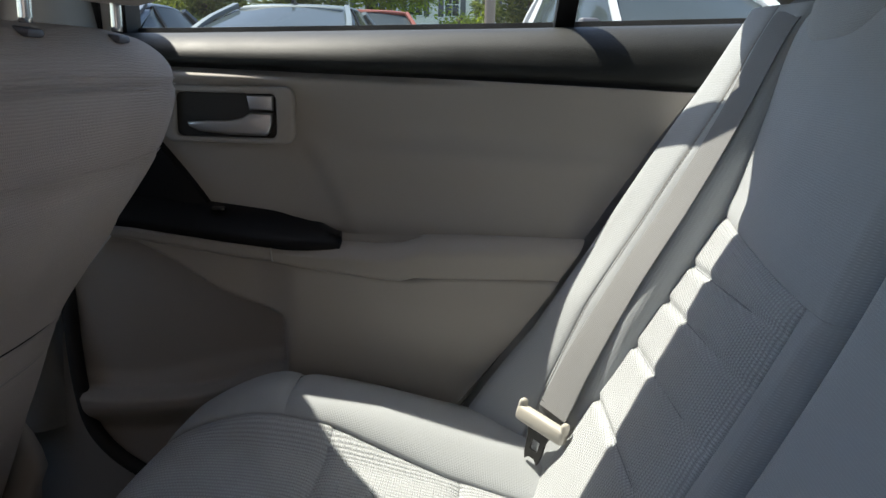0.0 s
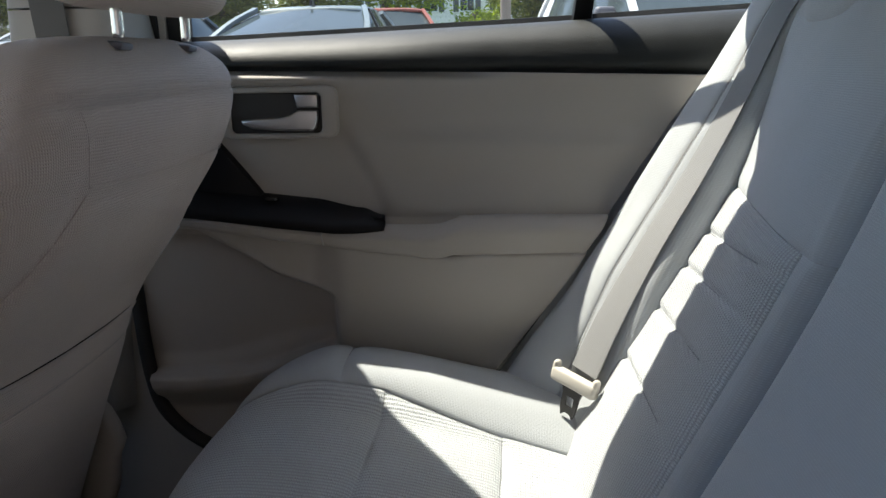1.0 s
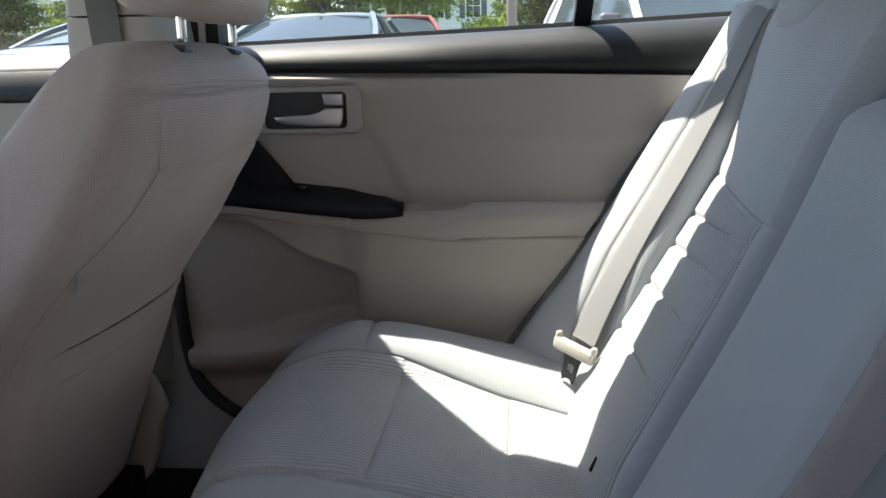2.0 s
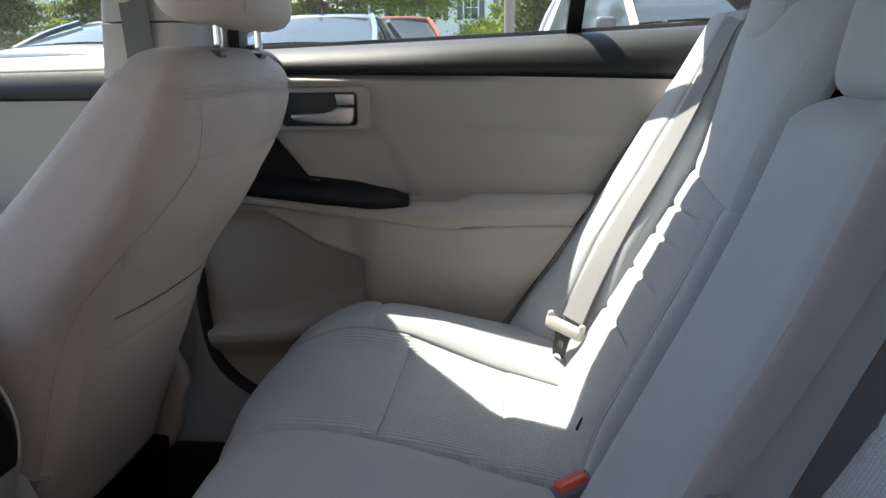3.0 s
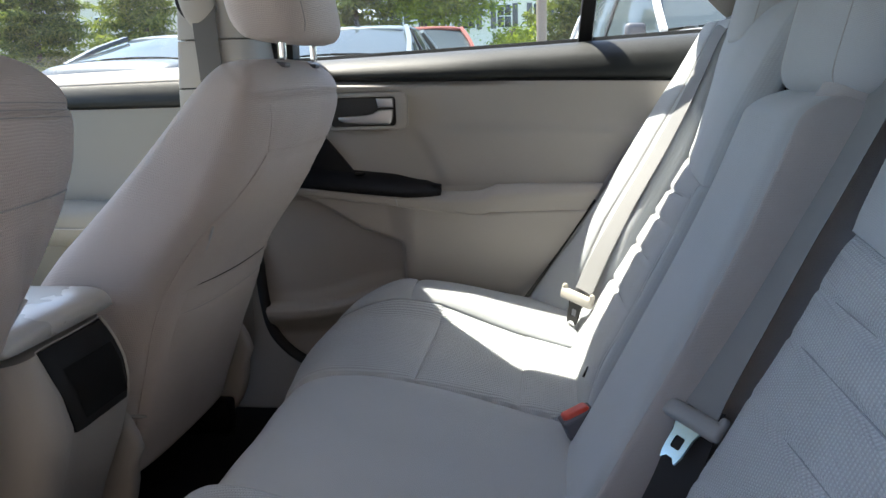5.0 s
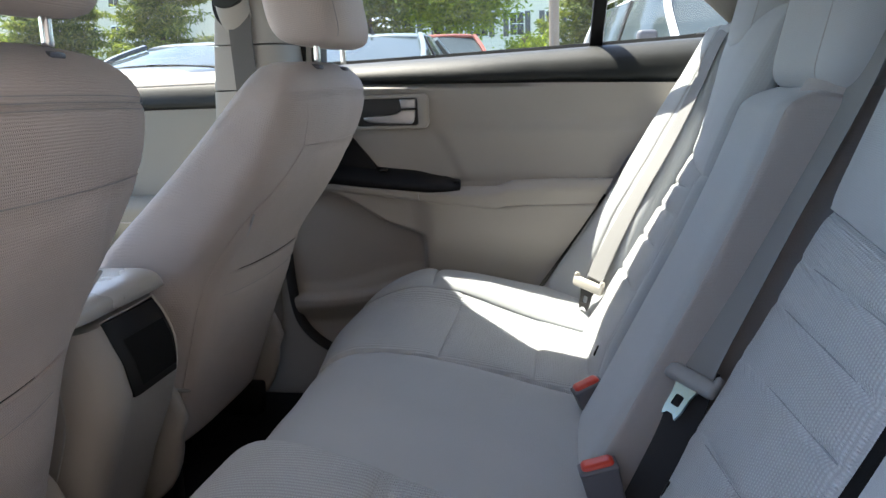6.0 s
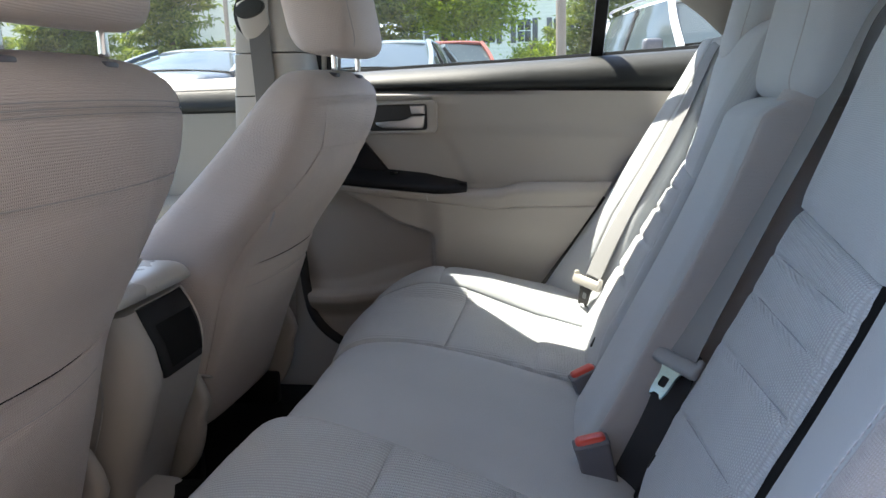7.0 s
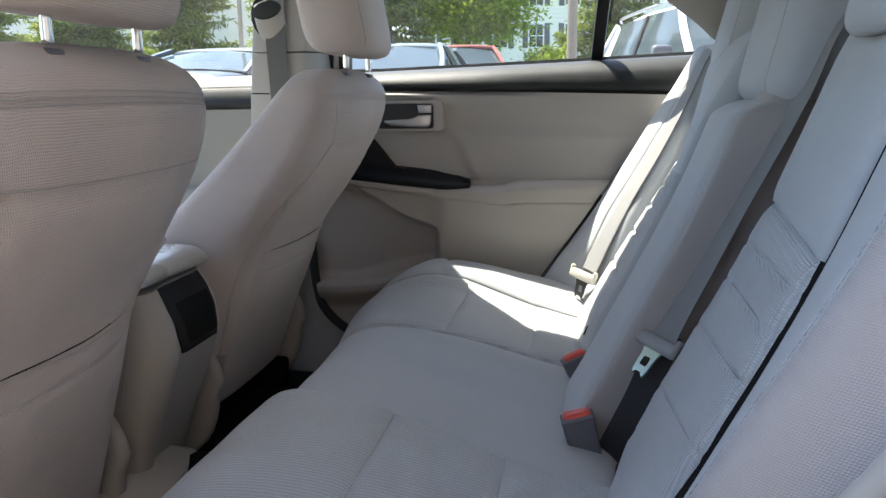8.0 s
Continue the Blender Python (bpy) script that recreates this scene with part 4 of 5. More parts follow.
grid("front_cover", np.array([r[0] for r in rings]), FABRIC, arm, "plain grey cloth front of the armrest")
grid("side_cover", np.array([r[1] for r in rings]), SIDE, arm, "mesh cloth flank of the armrest, browned for the light on it")
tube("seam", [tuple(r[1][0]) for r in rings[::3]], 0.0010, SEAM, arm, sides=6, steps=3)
# the shoulder of the middle part, which runs up beside the middle headrest and over the seat's top
shoulder = [(0.292, 0.900), (0.299, 0.922), (0.309, 0.946), (0.326, 0.974), (0.348, 1.008), (0.374, 1.034), (0.405, 1.053), (0.45, 1.058)]
f_sh, l_sh = curve(shoulder, 10)
rows = []
for q in np.linspace(0, l_sh, 30):
    c, d = f_sh(q), f_sh(min(q + 0.004, l_sh)) - f_sh(max(q - 0.004, 0))
    d /= np.linalg.norm(d)
    nx, nz = d[1], -d[0]
    rows.append([(c[0] + nx * k, y, c[1] + nz * k) for k, y in rounded([(0.13, -0.010), (0.020, -0.012), (0.004, -0.020), (0.0, -0.034), (0.003, -0.050), (0.012, -0.064), (0.035, -0.070), (0.13, -0.072)], 4, 0.4)])
grid("shoulder", np.array(rows), SIDE, rear_seat, "plain cloth shoulder beside the middle headrest", wrap=True)
# The base is near-black so that the gaps between covers look shaded.
P = np.array([[(x + 0.060 + 0.05 * (abs(y) > 0.44) + 0.05 * (abs(y) < 0.27), y, z) for x, z in back.d[::8]] + [(0.50, y, 0.45)] for y in np.linspace(-0.66, 0.66, 20)])
grid("backrest_core", P, GAP_SHADE, rear_seat, "near-black base behind the backrest covers, for shade in the gaps", wrap=True)
# child-seat anchor slits at the foot of the backrest
for y, z in ((0.285, 0.545), (-0.150, 0.540)):
    q = S_back(np.array(back_a(z)), np.array(y))
    rbox("anchor_slit", (float(q[0]) - 0.011, y, z), (0.004, 0.005, 0.018), BLACK, rear_seat, 0.001, (0, 25, 0), "black anchor slit")


def superring(cx, cy, z, hx, hy, n, k=40, tilt=0.0):
    out = []
    for t in np.linspace(0, 2 * math.pi, k, endpoint=False):
        c, s = math.cos(t), math.sin(t)
        u = math.copysign(abs(c) ** (2 / n), c)
        w = math.copysign(abs(s) ** (2 / n), s)
        out.append((cx + hx * w, cy + hy * u, z + tilt * hx * w))
    return out


def headrest(name, at, half, low, high, rake, label, posts=True, n=3.2, mat=FABRIC, tilt=0.25, group="rear headrests", belly=0.0, post_y=0.075, post_low=0.06, seams=()):
    """A pillow with rounded rims; rake: how far it leans back for each metre up."""
    t = thing(name, (at[0], at[1], low), label, "headrest", group=group)
    rings = []
    hgt = high - low
    for u in np.concatenate([np.linspace(0, 0.16, 8), np.linspace(0.2, 0.8, 12), np.linspace(0.84, 1, 8)]):
        e = 0.5 * hgt
        d = abs(2 * u - 1)
        f = (1 - max(0, (d - 0.52) / 0.48) ** 3.0) ** 0.5 if d > 0.52 else 1.0
        f = 0.45 + 0.55 * f
        z = low + hgt * u
        bulge = 1 + belly * math.sin(math.pi * u)
        rings.append(superring(at[0] + rake * (z - low), at[1], z, half[0] * f * bulge, half[1] * (0.80 + 0.20 * f) * (0.93 + 0.07 * math.sin(math.pi * min(1, u * 1.2))), n, 44, tilt))
    grid("cushion", np.array(rings), mat, t, wrap=True)
    for k in seams:
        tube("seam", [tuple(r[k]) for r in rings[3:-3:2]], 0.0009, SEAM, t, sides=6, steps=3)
    for y in (-post_y, post_y) if posts else ():
        tube("post", [(at[0] + 0.008, at[1] + y, low - post_low), (at[0] + 0.008, at[1] + y, low), (at[0] + 0.008, at[1] + y, low + 0.05)], 0.0052, STEEL, t, "polished steel post", sides=14)
    return t


headrest("headrest", (0.388, 0.430, 0), (0.068, 0.104), 1.018, 1.20, 0.25, "pale cloth outer headrest on the rear seat", posts=False, seams=(28, 38))
headrest("headrest", (0.385, -0.375, 0), (0.062, 0.125), 1.015, 1.20, 0.25, "pale cloth outer headrest on the rear seat", posts=False, seams=(28, 38))
headrest("headrest", (0.378, 0.036, 0), (0.072, 0.124), 0.949, 1.16, 0.22, "wide pale cloth middle headrest above the armrest", posts=False, n=4.0, tilt=0.1, seams=(29, 37))

# ---- seat belts ----
belt_1 = thing("seat_belt", (0.12, 0.58, 0.52), "pale grey seat belt hanging beside the bolster", "seat belt", group="rear seat belts")
bed = []
for z in (1.02, 0.93, 0.84, 0.75, 0.66):
    p, q = (S_bolster(np.array(back_a(z)), np.array(v)) for v in (0.622, 0.660))
    bed.append(((p + q) / 2 - np.array([0.010 + 0.006 * max(0.0, (0.84 - z) / 0.18), 0, 0]), q - p))
ribbon("webbing", [(0.45, 0.600, 1.085), (0.396, 0.590, 1.075), (0.353, 0.575, 1.054)] + [tuple(c) for c, d in bed] + [(0.115, 0.533, 0.602)],
       [(0.3, -1, 0.10), (0.4, -1, 0.0), (0.35, -0.95, -0.05)] + [tuple(-d / np.linalg.norm(d)) for c, d in bed] + [(0.58, -0.80, -0.05)], 0.047, 0.0016, STRAP, belt_1, "pale grey webbing")
def basis(origin, across, up):
    """A pose from the directions of its x and, about, its z."""
    x = Vector(across).normalized()
    y = Vector(up).cross(x).normalized()
    z = x.cross(y)
    m = Matrix((x, y, z)).transposed().to_4x4()
    m.translation = origin
    return m


def tongue(parent, m, body, plate_mat, plate_label):
    """A latch: a moulded cross bar with the slot for the webbing, and a steel plate with a window below it."""
    def put(name, bm, mat, label=""):
        bm.transform(m)
        return bm_mesh(name, bm, mat, parent, label)
    def block(x0, x1, z0, z1, y0, y1, r):
        bm = bmesh.new()
        bmesh.ops.create_cube(bm, size=1)
        for v in bm.verts:
            v.co = Vector((x0 + (x1 - x0) * (v.co.x + .5), y0 + (y1 - y0) * (v.co.y + .5), z0 + (z1 - z0) * (v.co.z + .5)))
        bmesh.ops.bevel(bm, geom=bm.edges[:], offset=r, segments=3, affect="EDGES", profile=0.5)
        return bm
    put("cross_bar", block(-0.036, 0.036, -0.017, 0.003, -0.007, 0.007, 0.006), body, "moulded latch bar")
    put("bar_end", block(-0.036, -0.027, -0.012, 0.010, -0.0055, 0.0055, 0.0045), body)
    put("bar_end", block(0.027, 0.036, -0.012, 0.010, -0.0055, 0.0055, 0.0045), body)
    bm = bmesh.new()
    outline = [(-0.018, -0.010), (-0.013, -0.026), (-0.012, -0.046), (-0.009, -0.055), (-0.004, -0.050), (0.004, -0.050), (0.009, -0.055), (0.012, -0.046), (0.013, -0.026), (0.018, -0.010)]
    hole = round_rect(-0.006, 0.006, -0.041, -0.028, 0.002, 2)
    for h in (-0.0015, 0.0015):
        vo = [bm.verts.new((x, h, z)) for x, z in outline]
        vh = [bm.verts.new((x, h, z)) for x, z in hole]
        eo = [bm.edges.new((vo[i], vo[(i + 1) % len(vo)])) for i in range(len(vo))]
        eh = [bm.edges.new((vh[i], vh[(i + 1) % len(vh)])) for i in range(len(vh))]
        bmesh.ops.triangle_fill(bm, use_beauty=True, use_dissolve=False, edges=eo + eh)
        if h < 0:
            low_o, low_h = vo, vh
    for lo, hi in ((low_o, vo), (low_h, vh)):
        for i in range(len(lo)):
            k = (i + 1) % len(lo)
            bm.faces.new((lo[i], lo[k], hi[k], hi[i]))
    bmesh.ops.recalc_face_normals(bm, faces=bm.faces)
    put("latch_plate", bm, plate_mat, plate_label)
tongue(belt_1, basis((0.1045, 0.526, 0.598), (0.046, -0.044, -0.010), (0.20, 0.0, 0.97)), BEZEL, SHADED_STEEL, "steel latch plate with a window, coloured dark for shade")
ribbon("lap_webbing", [(0.118, 0.535, 0.602), (0.112, 0.548, 0.570), (0.106, 0.562, 0.540), (0.112, 0.580, 0.49)], [(0.6, -0.8, -0.1), (0.6, -0.8, -0.1), (0.6, -0.8, 0.1), (0.6, -0.8, 0.1)], 0.046, 0.0016, STRAP, belt_1, "folded lap webbing")

belt_2 = thing("seat_belt", (0.15, -0.10, 0.50), "grey middle seat belt hanging free, steel latch showing", "seat belt", group="rear seat belts")
ribbon("webbing", [(0.50, -0.085, 1.088), (0.440, -0.083, 1.082), (0.390, -0.080, 1.044), (0.355, -0.080, 0.958), (0.322, -0.080, 0.887), (0.289, -0.080, 0.820), (0.254, -0.081, 0.748), (0.221, -0.084, 0.682), (0.205, -0.088, 0.648)],
       [(0.2, -1, 0), (0.25, -1, 0), (0.25, -0.95, -0.1), (0.26, -0.95, -0.12), (0.28, -0.95, -0.12), (0.32, -0.94, -0.12), (0.42, -0.88, -0.12), (0.54, -0.82, -0.1), (0.58, -0.80, -0.1)], 0.047, 0.0016, STRAP, belt_2, "grey webbing")
tongue(belt_2, basis((0.202, -0.094, 0.648), (0.58, -0.80, -0.10), (0.55, 0.30, 0.80)), GREY_PLASTIC, SKY_STEEL, "bright steel latch plate with a window, tinted for sky reflection")
ribbon("lower_webbing", [(0.212, -0.086, 0.655), (0.196, -0.092, 0.615), (0.180, -0.098, 0.570), (0.160, -0.102, 0.525), (0.135, -0.104, 0.470)], [(0.62, -0.78, -0.1), (0.66, -0.7, -0.1), (0.70, -0.62, -0.15), (0.74, -0.6, -0.2), (0.7, -0.5, -0.2)], 0.047, 0.0016, STRAP_SHADED, belt_2, "lower webbing, near-black colour standing for shade")


def buckle(at, across, up):
    t = thing("belt_buckle", at, "grey belt buckle with a red release button", "belt buckle", group="belt buckles")
    m = basis(at, across, up)
    def block(name, size, at0, mat, r, label="", taper=1.0):
        bm = bmesh.new()
        bmesh.ops.create_cube(bm, size=1)
        for v in bm.verts:
            k = taper if v.co.z < 0 else 1.0
            v.co = Vector((v.co.x * size[0] * k + at0[0], v.co.y * size[1] + at0[1], v.co.z * size[2] + at0[2]))
        bmesh.ops.bevel(bm, geom=bm.edges[:], offset=r, segments=3, affect="EDGES", profile=0.5)
        bm.transform(m)
        bm_mesh(name, bm, mat, t, label)
    block("body", (0.044, 0.027, 0.075), (0, 0, -0.0375), BUCKLE, 0.004, taper=0.9)
    block("release_button", (0.0385, 0.0240, 0.026), (0, 0.0006, -0.0085), RED, 0.0065, "glossy red release button")
    block("collar", (0.0450, 0.0285, 0.006), (0, 0, -0.0040), BUCKLE, 0.0028, "raised rim round the button")
    block("slot", (0.030, 0.0016, 0.006), (0, 0.0132, -0.0015), BLACK, 0.0006, "black latch slot")
    return t
buckle((0.090, 0.136, 0.546), (0.88, 0.28, 0.38), (-0.42, -0.10, 0.90))
buckle((0.097, -0.108, 0.545), (0.96, 0.12, 0.24), (-0.28, -0.05, 0.95))

# ---- front seats ----
REAR = ([0.30, 0.40, 0.50, 0.58, 0.645, 0.697, 0.75, 0.81, 0.878, 0.935, 0.965, 0.99, 1.005, 1.015], [-0.600, -0.572, -0.534, -0.504, -0.480, -0.460, -0.424, -0.378, -0.332, -0.309, -0.305, -0.309, -0.318, -0.336])
FRONT = ([0.30, 0.45, 0.55, 0.65, 0.72, 0.82, 0.90, 0.956, 0.99, 1.015], [-0.78, -0.765, -0.755, -0.728, -0.672, -0.562, -0.480, -0.428, -0.402, -0.385])
HALF = ([0.30, 0.42, 0.50, 0.60, 0.70], [0.205, 0.214, 0.218, 0.221, 0.226])
HALF = (np.concatenate([HALF[0][:5], np.linspace(0.75, 1.0122, 60)]), np.concatenate([HALF[1][:5], 0.234 * (1 - np.clip((np.linspace(0.75, 1.0122, 60) - 0.80) / 0.2125, 0, 1) ** 5) ** (1 / 5)]))
REAR, FRONT = softened(REAR, 5), softened(FRONT)
WING = ([0.36, 0.47, 0.56, 0.66, 0.74, 0.79, 0.81, 0.845, 0.884], [0.176, 0.182, 0.190, 0.198, 0.196, 0.184, 0.168, 0.150, 0.139])


def lean(z, yc):
    """The driver's seat stands more upright than the other."""
    return float(np.interp(z, [0.40, 0.60, 0.75, 0.85, 0.93, 1.0], [0.022, 0.0, -0.020, -0.034, -0.044, -0.048])) if yc < 0 else 0.0


def seat_rear(z, y, yc):
    """The seat back's rear surface."""
    w = np.clip(np.abs(y - yc) / np.interp(z, *HALF), 0, 1)
    n = 5.0
    xr, xf = np.interp(z, *REAR), np.interp(z, *FRONT)
    xm, h = 0.5 * (xr + xf), 0.5 * (xr - xf)
    return xm + h * (1 - w ** n) ** (1 / n) - 0.006 * w ** 2 + lean(z, yc)


def front_seat(yc, label):
    t = thing("front_seat", (-0.62, yc, 0.30), label, "car seat", group="front seats")
    rings = []
    for z in np.concatenate([np.linspace(0.395, 0.96, 90), np.linspace(0.965, 1.012, 16)]):
        hw = float(np.interp(z, *HALF))
        ring = []
        for a in np.linspace(0, 2 * math.pi, 96, endpoint=False):
            c, s = math.cos(a), math.sin(a)
            n = 5.0
            u = math.copysign(abs(c) ** (2 / n), c)
            w = math.copysign(abs(s) ** (2 / n), s)
            xr, xf = float(np.interp(z, *REAR)), float(np.interp(z, *FRONT))
            xm, h = 0.5 * (xr + xf), 0.5 * (xr - xf)
            x = xm + h * w - (0.006 * u * u if s > 0 else 0) + lean(z, yc)
            if s > 0:
                # seams: yoke line, lower yoke line, the two upright seams, side lines
                d = 0.0
                uy = u
                d += 0.0030 * math.exp(-((z - (0.957 + 0.004 * uy * uy)) / 0.0035) ** 2)
                d += 0.0030 * math.exp(-((z - (0.866 + 0.026 * uy * uy)) / 0.0035) ** 2) * (1 if abs(uy) < 0.98 else 0)
                if 0.868 < z < 0.958:
                    d += 0.0025 * math.exp(-((abs(uy) - 0.63) / 0.014) ** 2)
                if z < 0.884:
                    wing = float(np.interp(z, *WING)) / hw
                    d -= 0.007 * (1 - float(smooth(np.array(abs(uy)), wing - 0.06, wing))) * float(smooth(np.array(0.884 - z), 0.0, 0.05))
                    d += 0.003 * math.exp(-((abs(uy) - wing - 0.005) / 0.02) ** 2)
                x -= d
            ring.append((x, yc + hw * u, z))
        rings.append(ring)
    grid("backrest", np.array(rings), MESH, t, "pale cloth seat back", wrap=True)
    # seat-back pocket: a second layer with an open, piped upper edge
    ys, rows = np.linspace(-0.175, 0.192, 40), []
    for v in np.linspace(0, 1, 40):
        row = []
        for y in ys:
            top = 0.692 - 0.012 * math.sin((y + 0.175) / 0.367 * math.pi) - 0.006 * (y / 0.19) ** 2 + (0.018 * max(0.0, (y - 0.06) / 0.13) ** 1.5 if yc < 0 else 0.0)
            z = top + (0.46 - top) * v
            x = float(seat_rear(z, yc + y, yc)) + 0.0065 + 0.010 * math.sin(math.pi * min(1, v * 1.3 + 0.15)) * (1 - (y / 0.195) ** 6) * 0.7
            x -= 0.012 * max(0, (v - 0.9) / 0.1)
            x -= 0.010 * (math.exp(-(y + 0.175) / 0.010) + math.exp(-(0.192 - y) / 0.010))
            x -= 0.0035 * math.exp(-((v - 0.16) / 0.012) ** 2)
            row.append((x, yc + y, z))
        rows.append(row)
    grid("pocket", np.array(rows), MESH, t, "cloth map pocket on the seat back", flip=True)
    lip = [(rows[0][j][0] + 0.0005, rows[0][j][1], rows[0][j][2] + 0.0015) for j in range(1, 39, 3)]
    tube("hem_stitch", [(rows[6][j][0] + 0.0002, rows[6][j][1], rows[6][j][2]) for j in range(2, 38, 3)], 0.0006, SEAM, t, sides=6, steps=3)
    tube("pocket_hem", lip, 0.0026, MESH, t, "rolled cloth hem of the pocket", sides=8, steps=3)
    # A dark cord above the hem draws the shade inside the opening.
    tube("pocket_mouth", [(x - 0.0030, y, z + 0.0030) for x, y, z in lip], 0.0026 if yc > 0 else 0.0016, GAP_SHADE, t, "near-black cord for the shade in the pocket's mouth", sides=8, steps=3)
    # stitched seams of the yoke
    def seam_line(zy, r=0.0011):
        pts = [(float(seat_rear(z, yc + y, yc)) + 0.0004, yc + y, z) for y, z in zy]
        tube("seam", pts, r, MESH if yc > 0 else SEAM, t, sides=6, steps=4)
    for dz in (0.0, 0.006, 0.012):
        seam_line([(y, 0.957 + dz - 0.10 * y * y) for y in np.linspace(-0.195, 0.195, 13)], 0.0006)
    seam_line([(y, 0.882 + 0.10 * y * y) for y in np.linspace(-0.139 if yc > 0 else -0.205, 0.205, 15)], 0.0007)
    for s in (-1,) if yc > 0 else ():
        seam_line([(s * 0.172, 0.950), (s * 0.160, 0.93), (s * 0.148, 0.90), (s * 0.139, 0.884)], 0.0005)
        seam_line([(s * 0.139, 0.879), (s * 0.150, 0.845), (s * 0.168, 0.81), (s * 0.184, 0.79), (s * 0.196, 0.74), (s * 0.198, 0.66), (s * 0.190, 0.56), (s * 0.182, 0.47)], 0.0008)
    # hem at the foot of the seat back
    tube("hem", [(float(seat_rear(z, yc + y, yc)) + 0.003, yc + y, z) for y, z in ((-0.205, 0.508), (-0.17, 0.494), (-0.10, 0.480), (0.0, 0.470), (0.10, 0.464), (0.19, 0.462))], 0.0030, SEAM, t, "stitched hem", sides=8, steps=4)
    # notch seams at the top corners of the pocket
    for s in (-1, 1):
        pts = [(float(seat_rear(z, yc + s * y, yc)) + 0.005, yc + s * y, z) for y, z in ((0.188, 0.785), (0.178, 0.768), (0.170, 0.750))]
        tube("seam", pts, 0.0022, THREAD, t, sides=6, steps=4)
    # seat cushion and base towards the dash
    rings = []
    for x in np.linspace(-1.12, -0.66, 18):
        u = (x + 1.12) / 0.46
        f = 0.55 + 0.45 * min(1, u / 0.15) ** 0.5
        ring = []
        for a in np.linspace(0, 2 * math.pi, 40, endpoint=False):
            c, s = math.cos(a), math.sin(a)
            ring.append((x, yc + 0.25 * math.copysign(abs(c) ** 0.55, c), 0.45 + 0.085 * f * math.copysign(abs(s) ** 0.55, s) - 0.03 * u))
        rings.append(ring)
    grid("seat_cushion", np.array(rings), FABRIC, t, wrap=True)
    for s in (-1, 1):
        rbox("seat_rail", (-0.82, yc + s * 0.19, 0.335), (0.50, 0.04, 0.07), BLACK, t, 0.008, label="dark seat rail")
    # hinge covers at the lower corners
    for s in (-1, 1):
        pts = [(-0.616 + 0.090 * math.cos(a) * (1.0 if math.sin(a) > 0 else 0.85), 0.438 + 0.118 * math.sin(a)) for a in np.linspace(0, 2 * math.pi, 28, endpoint=False)]
        y0 = yc + s * 0.205
        prism("hinge_cover", pts, 1, min(y0, y0 + s * 0.028), max(y0, y0 + s * 0.028), TRIM, t, 0.010, "beige plastic hinge cover", 3)
    # post guides on the shoulder
    for s in (-1, 1):
        rbox("post_guide", (-0.326 + lean(1, yc) * 1.12, yc + s * 0.075, 1.0035), (0.018, 0.024, 0.007), BUCKLE, t, 0.0034, (0, 8, 0), "dark grey post guide")
    headrest("headrest", (-0.330 + lean(1, yc) * 1.12, yc - 0.006, 0), (0.066, 0.126), 1.036, 1.245, -0.18, "pale cloth headrest on two steel posts", group="front headrests", mat=MESH, n=3.4, tilt=-0.06, post_low=0.026, seams=(6, 16))
    return t
front_seat(0.372, "pale grey cloth front passenger seat seen from behind")
front_seat(-0.372, "pale grey cloth driver's seat seen from behind")

# ---- centre console ----
console = thing("centre_console", (-0.75, 0, 0.36), "beige centre console with padded lid and dark rear cubby", "console")
rings = []
BACKX = ([0.28, 0.36, 0.45, 0.52, 0.58, 0.63, 0.68, 0.70], [-0.60, -0.575, -0.548, -0.520, -0.502, -0.508, -0.530, -0.540])
for z in np.linspace(0.30, 0.684, 40):
    xb = float(np.interp(z, *BACKX))
    hw = float(np.interp(z, [0.30, 0.42, 0.52, 0.60, 0.69], [0.100, 0.112, 0.122, 0.124, 0.116]))
    pts = [(-1.30, hw), (xb - 0.08, hw), (xb - 0.030, hw - 0.004), (xb - 0.004, hw - 0.016), (xb + 0.002, hw - 0.045), (xb + 0.003, 0), (xb + 0.003, -0.052), (xb + 0.016, -0.060), (xb + 0.014, -hw + 0.022), (xb - 0.012, -hw + 0.004), (xb - 0.09, -hw), (-1.30, -hw)]
    rings.append([(x, y, z) for x, y in rounded(pts, 4, 0.45)])
grid("body", np.array(rings), TRIM, console, "beige plastic console body", wrap=True, sharp=60)
# lid
rings = []
for x in np.concatenate([np.linspace(-0.90, -0.57, 12), -0.556 + 0.036 * np.sin(np.linspace(0, 1.45, 14))]):
    u = max(0.0, min(1.0, (x + 0.556) / 0.036))
    high = 0.719 - 0.021 * (1 - math.sqrt(1 - u * u))
    low = 0.6880 + 0.008 * (1 - math.sqrt(1 - u * u))
    ring = []
    for a in np.linspace(0, 2 * math.pi, 48, endpoint=False):
        c, q = math.cos(a), math.sin(a)
        z = 0.5 * (high + low) + 0.5 * (high - low) * math.copysign(abs(q) ** 0.45, q) + (0.006 * (1 - abs(c) ** 2) if q > 0 else 0)
        ring.append((x, (0.121 - 0.014 * u ** 3) * math.copysign(abs(c) ** 0.30, c), z))
    rings.append(ring)
grid("lid", np.array(rings), LID, console, "padded beige vinyl console lid, paled for a hot spot", wrap=True)
# dark rear panel; a flat near-black sheet paints the shade of its open cubby
def rear_x(z):
    return float(np.interp(z, *BACKX))
tilt = math.degrees(math.atan2(rear_x(0.60) - rear_x(0.69), 0.09))
def panel_y(z, side):
    return float(np.interp(z, [0.585, 0.64, 0.69], [-0.040, -0.050, -0.052])) if side < 0 else float(np.interp(z, [0.58, 0.60, 0.66, 0.685], [0.082, 0.092, 0.094, 0.086]))
P = []
